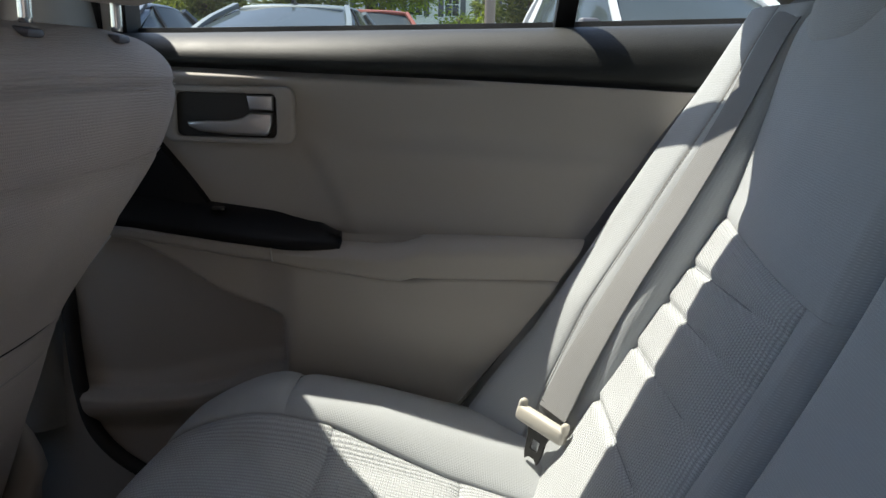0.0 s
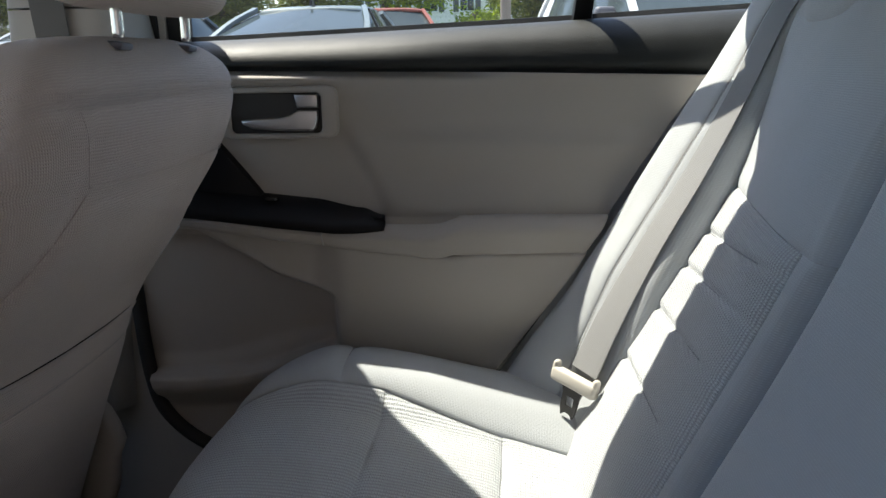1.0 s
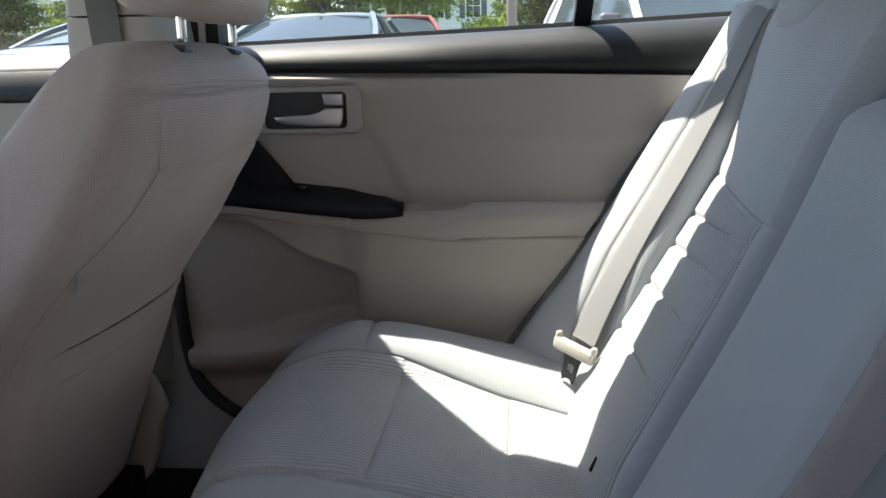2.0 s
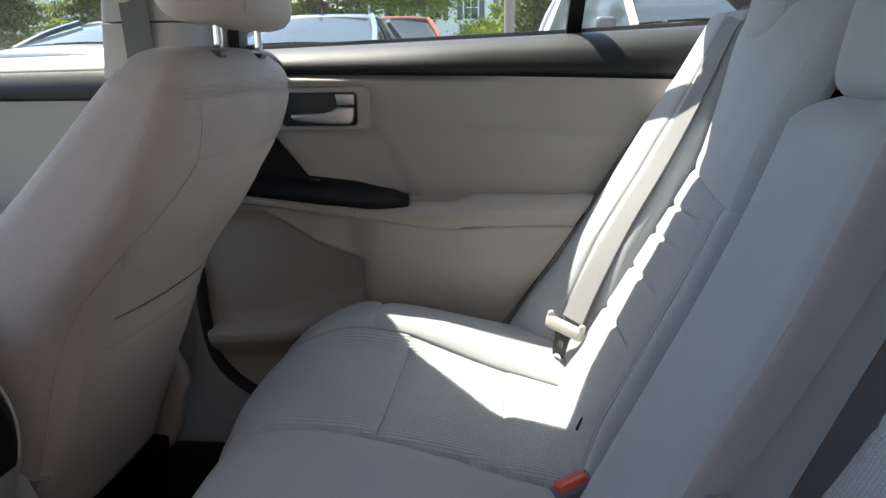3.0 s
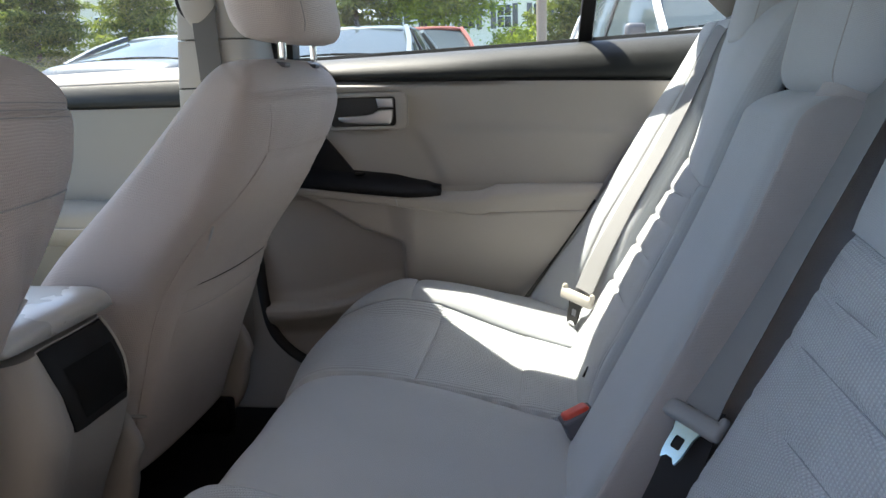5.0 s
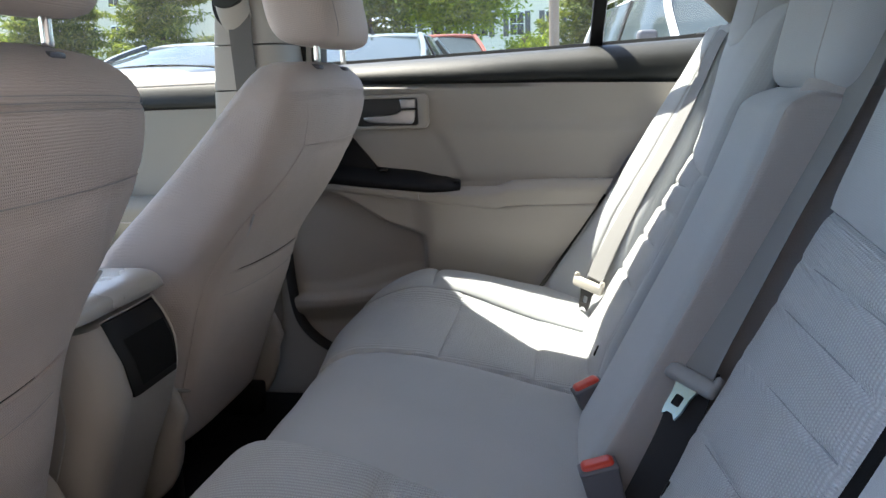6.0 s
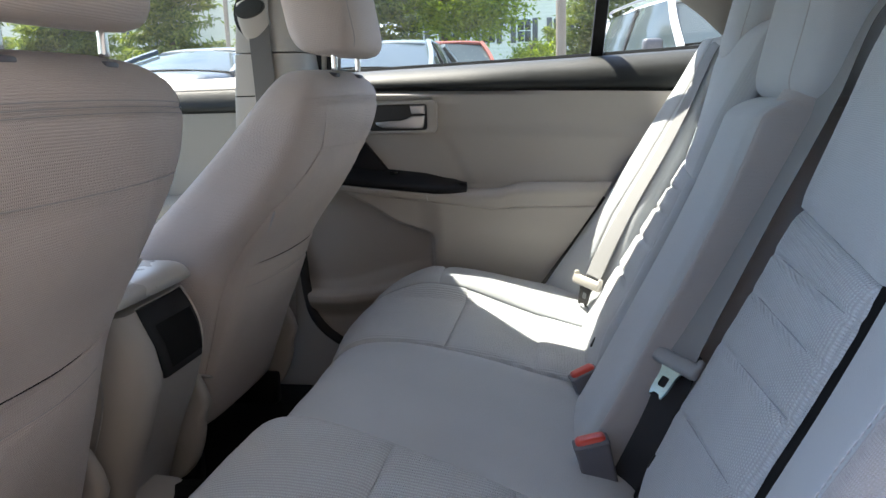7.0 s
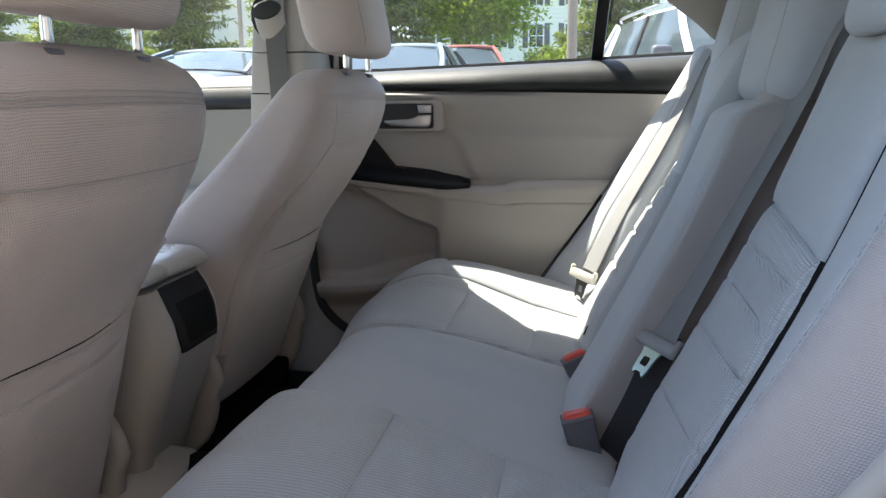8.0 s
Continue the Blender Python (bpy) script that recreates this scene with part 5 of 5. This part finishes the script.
for z in np.linspace(0.580, 0.682, 12):
    x, y0, y1 = rear_x(z), panel_y(z, -1), panel_y(z, 1)
    P.append([(x - 0.010, y0, z), (x + 0.006, y0 + 0.002, z), (x + 0.008, y0 + 0.010, z), (x + 0.008, y1 - 0.010, z), (x + 0.003, y1 - 0.001, z), (x - 0.020, y1 + 0.004, z)])
grid("rear_panel", np.array(P), BLACK, console, "black plastic panel round the cubby", wrap=True, sharp=40)
P = []
for z in np.linspace(0.590, 0.655, 8):
    P.append([(rear_x(z) + 0.0092, y, z) for y in np.linspace(panel_y(z, -1) + 0.022, 0.076, 8)])
grid("cubby_door", np.array(P), CUBBY, console, "flat near-black sheet for the shaded cubby opening")
tube("panel_rim", [(rear_x(z) + 0.001, panel_y(z, 1) + 0.004, z) for z in (0.684, 0.67, 0.64, 0.61, 0.580)], 0.0022, BEZEL, console, "pale rim beside the panel", sides=8)
tube("cover_seam", [(-0.565, -0.1170, 0.665), (-0.545, -0.1215, 0.62), (-0.543, -0.1215, 0.57), (-0.565, -0.1205, 0.50), (-0.59, -0.116, 0.45)], 0.0014, SEAM, console, "dark joint in the console side", sides=6)
foot = thing("floor_duct", (-0.62, 0.10, 0.29), "grey floor duct at the foot of the console", "floor duct")
rbox("duct", (-0.583, -0.080, 0.385), (0.17, 0.20, 0.05), TRIM, foot, 0.015, (0, 10, 11))

# ---- outside ----
# Paler and warmer than plain asphalt, to bounce light into the car.
ASPHALT = material("asphalt", (0.19, 0.172, 0.150), 0.9, var=0.2, big=0.6, grain=80, bump=0.4, depth=0.004, spec=0.3)
LAWN = material("lawn", (0.06, 0.11, 0.025), 0.9, var=0.3, big=0.8, grain=30, bump=0.8, depth=0.02, spec=0.2)
CONCRETE = material("concrete", (0.40, 0.38, 0.34), 0.85, var=0.12, big=2, grain=60, bump=0.3, depth=0.003)
def leaf_material(name, dark, bright, through_share):
    """Leaves: part of the light passes through them."""
    m = bpy.data.materials.new(name)
    m.use_nodes = True
    n, l = m.node_tree.nodes, m.node_tree.links
    b = n["Principled BSDF"]
    b.inputs["Roughness"].default_value = 0.5
    b.inputs["Specular IOR Level"].default_value = 0.3
    geo, mix, tr, ms = n.new("ShaderNodeNewGeometry"), n.new("ShaderNodeMix"), n.new("ShaderNodeBsdfTranslucent"), n.new("ShaderNodeMixShader")
    mix.data_type = "RGBA"
    mix.inputs["A"].default_value, mix.inputs["B"].default_value = (*dark, 1), (*bright, 1)
    l.new(geo.outputs["Random Per Island"], mix.inputs["Factor"])
    l.new(mix.outputs["Result"], b.inputs["Base Color"])
    hue = n.new("ShaderNodeMix")
    hue.data_type, hue.blend_type = "RGBA", "MULTIPLY"
    hue.inputs["Factor"].default_value = 1.0
    hue.inputs["B"].default_value = (1.5, 1.45, 0.6, 1)
    l.new(mix.outputs["Result"], hue.inputs["A"])
    l.new(hue.outputs["Result"], tr.inputs["Color"])
    ms.inputs["Fac"].default_value = through_share
    l.new(b.outputs[0], ms.inputs[1])
    l.new(tr.outputs[0], ms.inputs[2])
    l.new(ms.outputs[0], n["Material Output"].inputs["Surface"])
    return m
LEAF = leaf_material("broad_leaves", (0.09, 0.15, 0.02), (0.34, 0.42, 0.06), 0.5)
NEEDLE = leaf_material("conifer_needles", (0.05, 0.085, 0.03), (0.24, 0.285, 0.085), 0.42)
BARK = material("bark", (0.11, 0.085, 0.06), 0.9, var=0.25, big=4, grain=30, bump=0.7, depth=0.02)
SIDING = material("white_siding", (0.82, 0.77, 0.70), 0.7, var=0.04, big=0.5, grain=20, bump=0.1)
STONE = material("pale_stone", (0.62, 0.58, 0.52), 0.8, var=0.1, big=0.7, grain=12, bump=0.2, depth=0.01)
WINDOW_DARK = material("dark_window", (0.03, 0.035, 0.04), 0.12, var=0.2, big=0.6, bump=0)
WHITE_PAINT = material("white_trim_paint", (0.80, 0.80, 0.78), 0.5, var=0.03, bump=0)
SHUTTER = material("dark_shutter", (0.09, 0.09, 0.10), 0.6, var=0.1, bump=0)
POLE = material("lamp_pole_tan", (0.25, 0.205, 0.16), 0.6, var=0.08, big=2, grain=40, bump=0.1)
CAR_GLASS = material("car_glass", (0.050, 0.066, 0.074), 0.05, var=0.25, big=0.7, bump=0, spec=0.2)
CAR_GLASS.node_tree.nodes["Principled BSDF"].inputs["IOR"].default_value = 1.25
TYRE = material("tyre", (0.02, 0.02, 0.02), 0.85, var=0.15, bump=0.2)
RIM = material("alloy_rim", (0.55, 0.55, 0.56), 0.3, metal=1.0, var=0.05, bump=0)
TAIL = material("tail_lamp_red", (0.45, 0.01, 0.01), 0.15, var=0.1, bump=0, coat=0.5)
LAMP = material("lamp_lens", (0.75, 0.77, 0.78), 0.1, var=0.05, bump=0, coat=0.5)


def paint(name, rgb, metal=0.25):
    return material(name, rgb, 0.42, metal=metal * 0.4, var=0.03, big=1.5, grain=600, bump=0.0, coat=0.15, spec=0.25)


# ground: one sheet to the horizon that rises a little away from the car, a kerb and a lawn behind the parked cars
def land(y):
    return float(np.interp(y, [-900, 2, 7, 12, 16, 26, 60, 200, 1500], [0, 0, 0.17, 0.235, 0.27, 0.46, 0.8, 0.8, 0.0]))
G = np.array([[(x, y, land(y)) for y in np.concatenate([[-900, -120, -40], np.linspace(-15, 26, 21), [60, 200, 1500]])] for x in np.concatenate([[-1500, -200, -60], np.linspace(-25, 25, 20), [60, 200, 1500]])])
ground = grid("ground", G, ASPHALT, None, flip=True)
tagged(ground, "grey asphalt car park, paled to bounce warm light", "ground", kind="structure")
kerb = rbox("kerb", (0, 23.6, land(23.6) + 0.05), (90, 0.18, 0.16), CONCRETE, None, 0.03)
tagged(kerb, "pale concrete kerb", "kerb", kind="structure")
G = np.array([[(x, y, land(y) + 0.10 + 0.02 * math.sin(x * 0.7) * math.sin(y * 0.5)) for y in np.linspace(23.7, 58, 20)] for x in np.linspace(-45, 45, 40)])
lawn = grid("lawn", G, LAWN, None, flip=True)
tagged(lawn, "green lawn behind the car park", "lawn", kind="structure")


def parked_car(m, label, colour, length=4.8, width=1.82, height=1.46, belt=0.93, nose=1.0, cab=(1.15, 1.85, 3.45, 4.25), bonnet=0.88, boot=0.98, rails=False, fin=False, mirrors=True, pickup=False, quarter=0.05):
    """A car with its nose at the origin and its tail at +length along its own x; cab: where windscreen foot, roof front, roof rear and rear glass foot lie."""
    t = thing("parked_car", (0, 0, 0), label, "car", group="parked cars")
    hw = width / 2
    w0, r0, r1, w1 = cab
    def top(x):
        if pickup and x > w1:
            return boot
        return float(np.interp(x, [0, 0.05, 0.4, w0, w1, length - 0.35, length - 0.05, length], [0.62, 0.70, bonnet - 0.09, bonnet + 0.07, boot + 0.02, boot, boot - 0.06, 0.70]))
    rings = []
    for x in np.concatenate([[0.0, 0.03, 0.12, 0.3], np.linspace(0.5, length - 0.5, 24), [length - 0.3, length - 0.12, length - 0.03, length]]):
        e = min(x, length - x)
        ww = hw * (0.80 + 0.20 * min(1, e / 0.55) ** 0.5)
        zt = top(x)
        pts = [(0, 0.22), (ww * 0.9, 0.22), (ww * 0.985, 0.42), (ww, 0.66), (ww * 0.975, zt - 0.10), (ww * 0.90, zt - 0.015), (ww * 0.5, zt + 0.018), (0, zt + 0.025)]
        full = rounded(pts, 3, 0.35)
        full = full + [(-y, z) for y, z in full[::-1]][1:-1]
        rings.append([(x, y, z) for y, z in full])
    grid("body", np.array(rings), colour, t, "painted car body", wrap=True, sharp=50)
    # roof with its pillars
    zr = height
    rw = hw * 0.70
    P = []
    for u in np.linspace(0, 1, 14):
        x = r0 - 0.05 + (r1 - r0 + 0.1) * u
        z = zr - 0.05 * (2 * abs(u - 0.45)) ** 2.2
        ww = rw * (0.93 + 0.07 * math.sin(math.pi * min(1, 0.2 + u * 0.8)))
        pts = [(0, z - 0.03), (ww, z - 0.075), (ww + 0.012, z - 0.055), (ww * 0.95, z - 0.022), (ww * 0.6, z - 0.004), (0, z)]
        full = rounded(pts, 3, 0.3)
        full = full + [(-y, zz) for y, zz in full[::-1]][1:-1]
        P.append([(x, y, zz) for y, zz in full])
    grid("roof", np.array(P), colour, t, "painted roof", wrap=True)
    bw = hw * 0.93
    def pillar(x0, x1, y0, y1, z0, z1, w):
        for s in (1, -1):
            ribbon("pillar", [(x0, s * y0, z0), ((x0 + x1) / 2, s * ((y0 + y1) / 2 + 0.02), (z0 + z1) / 2 + 0.02), (x1, s * y1, z1)], (0, 1, 0), w, 0.05, colour, t)
    pillar(w0, r0, bw, rw, top(w0) - 0.02, zr - 0.06, 0.07)
    pillar(w1, r1, bw, rw, top(w1) - 0.02, zr - 0.06, 0.06)
    # solid quarter panels beside the rear window
    if not pickup:
        for q in (1, -1):
            P = []
            for v in np.linspace(0, 1, 7):
                y0, z0 = bw + (rw - bw) * v, top(w1) - 0.03 + (zr - 0.115 - top(w1) + 0.03) * v
                xr = w1 + (r1 - w1) * v + 0.02
                wide = max(quarter, 0.30) * (1 - 0.45 * v)
                P.append([(xr, q * (y0 + 0.012), z0), (xr - 0.5 * wide, q * (y0 + 0.030), z0), (xr - wide, q * (y0 + 0.020), z0), (xr - wide, q * (y0 - 0.030), z0), (xr - 0.02, q * (y0 - 0.040), z0)])
            grid("quarter_panel", np.array(P), colour, t, "painted rear quarter panel", wrap=True, sharp=50)
    mid = 0.5 * (w0 + w1) + 0.15
    zb = 0.5 * (top(w0) + top(w1))
    for s in (1, -1):
        ribbon("pillar", [(mid, s * (bw + 0.0), zb - 0.02), (mid + 0.05, s * (rw + 0.005), zr - 0.07)], (1, 0, 0), 0.09, 0.04, BLACK, t)
    # glass
    def pane(name, a, b, c, d, lab):
        P = np.array([[np.array(a) * (1 - u) * (1 - v) + np.array(b) * u * (1 - v) + np.array(c) * u * v + np.array(d) * (1 - u) * v for u in np.linspace(0, 1, 7)] for v in np.linspace(0, 1, 5)])
        axis = np.array(d) - np.array(a)
        bow = np.cross(np.array(b, float) - np.array(a), axis)
        bow /= np.linalg.norm(bow)
        for i, u in enumerate(np.linspace(0, 1, 7)):
            for j, v in enumerate(np.linspace(0, 1, 5)):
                P[j, i] += bow * 0.05 * math.sin(math.pi * u) * (1 if name != "side_window" else 0.3) * math.copysign(1, bow[2])
        grid(name, P, CAR_GLASS, t, lab)
    pane("windscreen", (w0, -bw, top(w0)), (w0, bw, top(w0)), (r0, rw, zr - 0.105), (r0, -rw, zr - 0.105), "glossy windscreen")
    pane("rear_window", (w1, bw, top(w1)), (w1, -bw, top(w1)), (r1, -rw, zr - 0.105), (r1, rw, zr - 0.105), "glossy rear window")
    for s in (1, -1):
        yb, yr = s * (bw - 0.005), s * (rw + 0.002)
        pane("side_window", (w0 + 0.12, yb, zb), (mid - 0.05, yb, zb), (mid - 0.01, yr, zr - 0.075), (r0 + 0.05, yr, zr - 0.075), "tinted side window")
        pane("side_window", (mid + 0.05, yb, zb), (w1 - max(quarter, 0.30) - 0.05, yb, zb), (r1 - 0.22, yr, zr - 0.075), (mid + 0.09, yr, zr - 0.075), "tinted side window")
        if mirrors:
            rbox("door_mirror", (w0 + 0.34, s * (hw + 0.10), zb + 0.06), (0.12, 0.20, 0.14), BUCKLE, t, 0.04, label="grey door mirror", seg=3)
            rbox("mirror_foot", (w0 + 0.34, s * (hw - 0.01), zb + 0.01), (0.06, 0.14, 0.04), BLACK, t, 0.01)
        if rails:
            tube("roof_rail", [(r0 + 0.25, s * (rw - 0.03), zr - 0.03), (r0 + 0.35, s * (rw - 0.03), zr + 0.035), (r1 - 0.2, s * (rw - 0.03), zr + 0.025), (r1 - 0.05, s * (rw - 0.03), zr - 0.04)], 0.018, RIM, t, "silver roof rail")
        rbox("tail_lamp", (length - 0.06, s * (hw - 0.20), 0.86), (0.14, 0.30, 0.16), TAIL, t, 0.03, label="red tail lamp")
        rbox("headlamp", (0.10, s * (hw - 0.24), 0.68), (0.20, 0.34, 0.13), LAMP, t, 0.03, label="clear headlamp")
        for x in (0.92, length - 0.95):
            pts = [(x + 0.33 * math.cos(a), 0.33 + 0.33 * math.sin(a)) for a in np.linspace(0, 2 * math.pi, 24, endpoint=False)]
            wheel = prism("wheel", pts, 1, min(s * (hw - 0.20), s * (hw + 0.005)), max(s * (hw - 0.20), s * (hw + 0.005)), TYRE, t, 0.03, "black tyre")
            pts = [(x + 0.22 * math.cos(a), 0.33 + 0.22 * math.sin(a)) for a in np.linspace(0, 2 * math.pi, 20, endpoint=False)]
            prism("rim", pts, 1, min(s * (hw - 0.02), s * (hw + 0.012)), max(s * (hw - 0.02), s * (hw + 0.012)), RIM, wheel, 0.01, "alloy rim")
    if fin:
        prism("roof_fin", [(r1 - 0.25, zr - 0.02), (r1 - 0.10, zr + 0.055), (r1 - 0.06, zr + 0.05), (r1 - 0.05, zr - 0.03)], 1, -0.015, 0.015, BLACK, t, 0.005, "black roof fin")
    t.matrix_basis = m
    return t


# the two saloons in the next row turn their tails to us
parked_car(pose(-4.70, 12.0, land(9.5), 0, 0, -90), "dark blue saloon parked tail-on in the next row", paint("dark_blue_paint", (0.045, 0.065, 0.090)), height=1.47, boot=1.07, cab=(1.15, 1.85, 3.0, 4.05))
parked_car(pose(-2.35, 12.0, land(10), 0, 0, -90), "pale blue saloon parked tail-on in the next row", paint("pale_blue_paint", (0.12, 0.155, 0.172)), height=1.47, boot=1.02, fin=True, cab=(1.15, 1.85, 3.0, 4.05))
parked_car(pose(-1.95, 12.9, land(15), 0, 0, 101), "red pickup truck parked nose-on further back", paint("red_paint", (0.26, 0.075, 0.055), 0.0), length=5.1, width=1.78, height=1.74, bonnet=1.08, boot=1.05, cab=(1.20, 2.00, 2.75, 2.95), pickup=True)
parked_car(pose(2.2, 6.4, land(8.5), 0, 0, 103.5), "white off-roader with roof rails parked nose-on", paint("white_paint", (0.62, 0.63, 0.63), 0.0), length=4.75, width=1.90, height=1.78, bonnet=1.12, boot=1.15, cab=(1.05, 1.95, 4.40, 4.68), rails=True, quarter=0.42)


def lamp_pole(x, y, r, h, label):
    g = land(y)
    t = thing("lamp_post", (x, y, g), label, "lamp post", group="lamp posts")
    tube("pole", [(x, y, g), (x, y, h * 0.5), (x, y, h)], r, POLE, t, sides=16)
    tube("base", [(x, y, g), (x, y, g + 0.35)], r * 2.0, CONCRETE, t, "concrete base", sides=20)
    rbox("lamp_head", (x - 0.35, y, h), (0.8, 0.3, 0.14), BLACK, t, 0.03)
lamp_pole(-0.17, 14.6, 0.095, 7.5, "tan square-shouldered lamp post")
lamp_pole(-8.9, 19.4, 0.06, 8.0, "slim pale lamp post")


def leaf_mesh(pts, size, rng, mat, name, parent, label, droop=0.0, narrow=0.45):
    """Many small leaves, each a bent blade of four corners, round the given points."""
    k = len(pts)
    c = np.asarray(pts)
    d = rng.normal(size=(k, 3))
    d[:, 2] = d[:, 2] * 0.6 - droop
    d /= np.linalg.norm(d, axis=1, keepdims=True)
    s = rng.normal(size=(k, 3))
    s -= d * np.sum(s * d, 1, keepdims=True)
    s /= np.linalg.norm(s, axis=1, keepdims=True)
    n = np.cross(d, s)
    L = size * rng.uniform(0.6, 1.3, size=(k, 1))
    V = np.stack([c, c + d * L * 0.5 + s * L * narrow * 0.5 + n * L * 0.08, c + d * L, c + d * L * 0.5 - s * L * narrow * 0.5 + n * L * 0.08], 1).reshape(-1, 3)
    me = bpy.data.meshes.new(name)
    me.from_pydata(V.tolist(), [], [(4 * i, 4 * i + 1, 4 * i + 2, 4 * i + 3) for i in range(k)])
    me.materials.append(mat)
    ob = attach(name, me, parent, label)
    ob["kind"] = "stuff"
    return ob


def broad_tree(x, y, h, spread_r, low, seed, label, leaves=9000, size=0.16):
    rng = np.random.default_rng(seed)
    t = thing("broadleaf_tree", (x, y, land(y) + 0.08), label, "tree", group="broadleaf trees")
    tube("trunk", [(x, y, 0.3), (x + 0.05, y, h * 0.25), (x - 0.04, y, h * 0.5), (x + 0.05, y, h * 0.8)], 0.11, BARK, t, sides=9)
    pts = []
    for i in range(26):
        az, el = rng.uniform(0, 2 * math.pi), rng.uniform(0.1, 1.0)
        z0 = low + (h * 0.7 - low) * rng.uniform(0, 1)
        L = spread_r * rng.uniform(0.6, 1.0) * (1 - 0.35 * (z0 - low) / max(0.1, h - low))
        p0 = np.array([x, y, z0])
        p2 = p0 + np.array([math.cos(az) * L, math.sin(az) * L, el * L * 0.7])
        p1 = (p0 + p2) / 2 + np.array([0, 0, 0.12 * L])
        tube("limb", [tuple(p0), tuple(p1), tuple(p2)], 0.022, BARK, t, sides=5, steps=4)
        for k in range(leaves // 26):
            u = rng.beta(2.2, 1.1)
            q = (1 - u) ** 2 * p0 + 2 * u * (1 - u) * p1 + u * u * p2
            pts.append(q + rng.normal(size=3) * (0.16 + 0.20 * u) * spread_r * 0.42)
    leaf_mesh(pts, size, rng, LEAF, "crown", t, "green leaves", 0.3)
    return t


def conifer(x, y, h, r, seed, label, twigs=7000, size=0.20):
    rng = np.random.default_rng(seed)
    t = thing("conifer", (x, y, land(y) + 0.08), label, "tree", group="conifers")
    tube("trunk", [(x, y, 0.3), (x, y, h * 0.5), (x + 0.03, y, h * 0.97)], 0.10, BARK, t, sides=8)
    pts, whorls = [], int(h / 0.34)
    branches = []
    for i in range(whorls):
        z0 = 0.8 + (h - 0.95) * i / whorls
        rr = r * (1 - z0 / h) ** 0.85
        for k in range(7):
            branches.append((z0 + rng.uniform(-0.1, 0.1), rng.uniform(0, 2 * math.pi), rr * rng.uniform(0.65, 1.1)))
    each = max(6, twigs // len(branches))
    for z0, az, L in branches:
        u = rng.uniform(0.12, 1.0, each)
        droop = -0.22 * L * u + 0.20 * L * u ** 3
        w = rng.normal(size=each) * 0.15 * L * (1.1 - 0.6 * u)
        px = x + math.cos(az) * L * u - math.sin(az) * w
        py = y + math.sin(az) * L * u + math.cos(az) * w
        pz = z0 + droop + rng.normal(size=each) * 0.035
        pts += list(np.stack([px, py, pz], 1))
    leaf_mesh(pts, size, rng, NEEDLE, "foliage", t, "drooping green needles", 0.35, 0.24)
    return t


broad_tree(-4.7, 29.0, 10.0, 3.1, 2.4, 11, "round-crowned green broadleaf tree on the lawn", 42000, 0.17)
broad_tree(-1.3, 25.6, 3.1, 1.15, 0.8, 12, "small bright green broadleaf tree", 12000, 0.12)
for x, y, h, r, s in ((-21.5, 25.0, 9.0, 3.1, 21), (-17.0, 24.5, 7.4, 2.9, 22), (-13.6, 25.5, 9.4, 3.0, 23), (-9.4, 25.6, 7.4, 2.5, 24), (-6.6, 26.6, 9.0, 2.5, 25), (0.95, 25.8, 8.4, 2.4, 26), (-11.4, 31.0, 10.5, 3.2, 27), (-25.5, 26.0, 9.8, 3.3, 28)):
    conifer(x, y, h, r, s, "dark green drooping conifer at the car park's edge", 34000, 0.24)


def building(x, y, w, d, h, turn, wall, label, cols, floors, shutters, roof_h=1.6):
    t = thing("house", (0, 0, 0), label, "building", group="buildings behind the car park")
    rbox("wall", (0, 0, h / 2), (w, d, h), wall, t, 0.02)
    prism("roof", [(-d / 2 - 0.4, h), (d / 2 + 0.4, h), (0, h + roof_h)], 0, -w / 2 - 0.4, w / 2 + 0.4, SHUTTER, t, 0.02, "dark pitched roof")
    if wall == SIDING:
        for i in range(int(h / 0.28)):
            rbox("siding_board", (0, -d / 2 - 0.008, 0.14 + 0.28 * i), (w, 0.024, 0.262), wall, t, 0.004, (3, 0, 0))
    for f in range(floors):
        for c in range(cols):
            cx = -w / 2 + w * (c + 0.5) / cols
            cz = 1.5 + 2.75 * f
            win = rbox("window", (cx, -d / 2 - 0.02, cz), (1.02, 0.10, 1.62), WHITE_PAINT, t, 0.01, label="white window frame")
            for sx in (-1, 1):
                for sz in (-1, 1):
                    rbox("pane", (cx + sx * 0.235, -d / 2 - 0.062, cz + sz * 0.38), (0.43, 0.03, 0.70), WINDOW_DARK, win, 0.004, label="dark window pane")
                if shutters:
                    rbox("shutter", (cx + sx * 0.74, -d / 2 - 0.03, cz), (0.36, 0.05, 1.62), SHUTTER, win, 0.01, label="dark shutter")
    t.matrix_basis = pose(x, y, land(y), 0, 0, turn)
    return t
building(-1.5, 60, 22, 9, 9.6, 8, SIDING, "white clapboard house with shuttered windows", 9, 3, True)
building(-33, 56, 20, 9, 11.0, -14, STONE, "pale stone block with white windows", 9, 3, False)
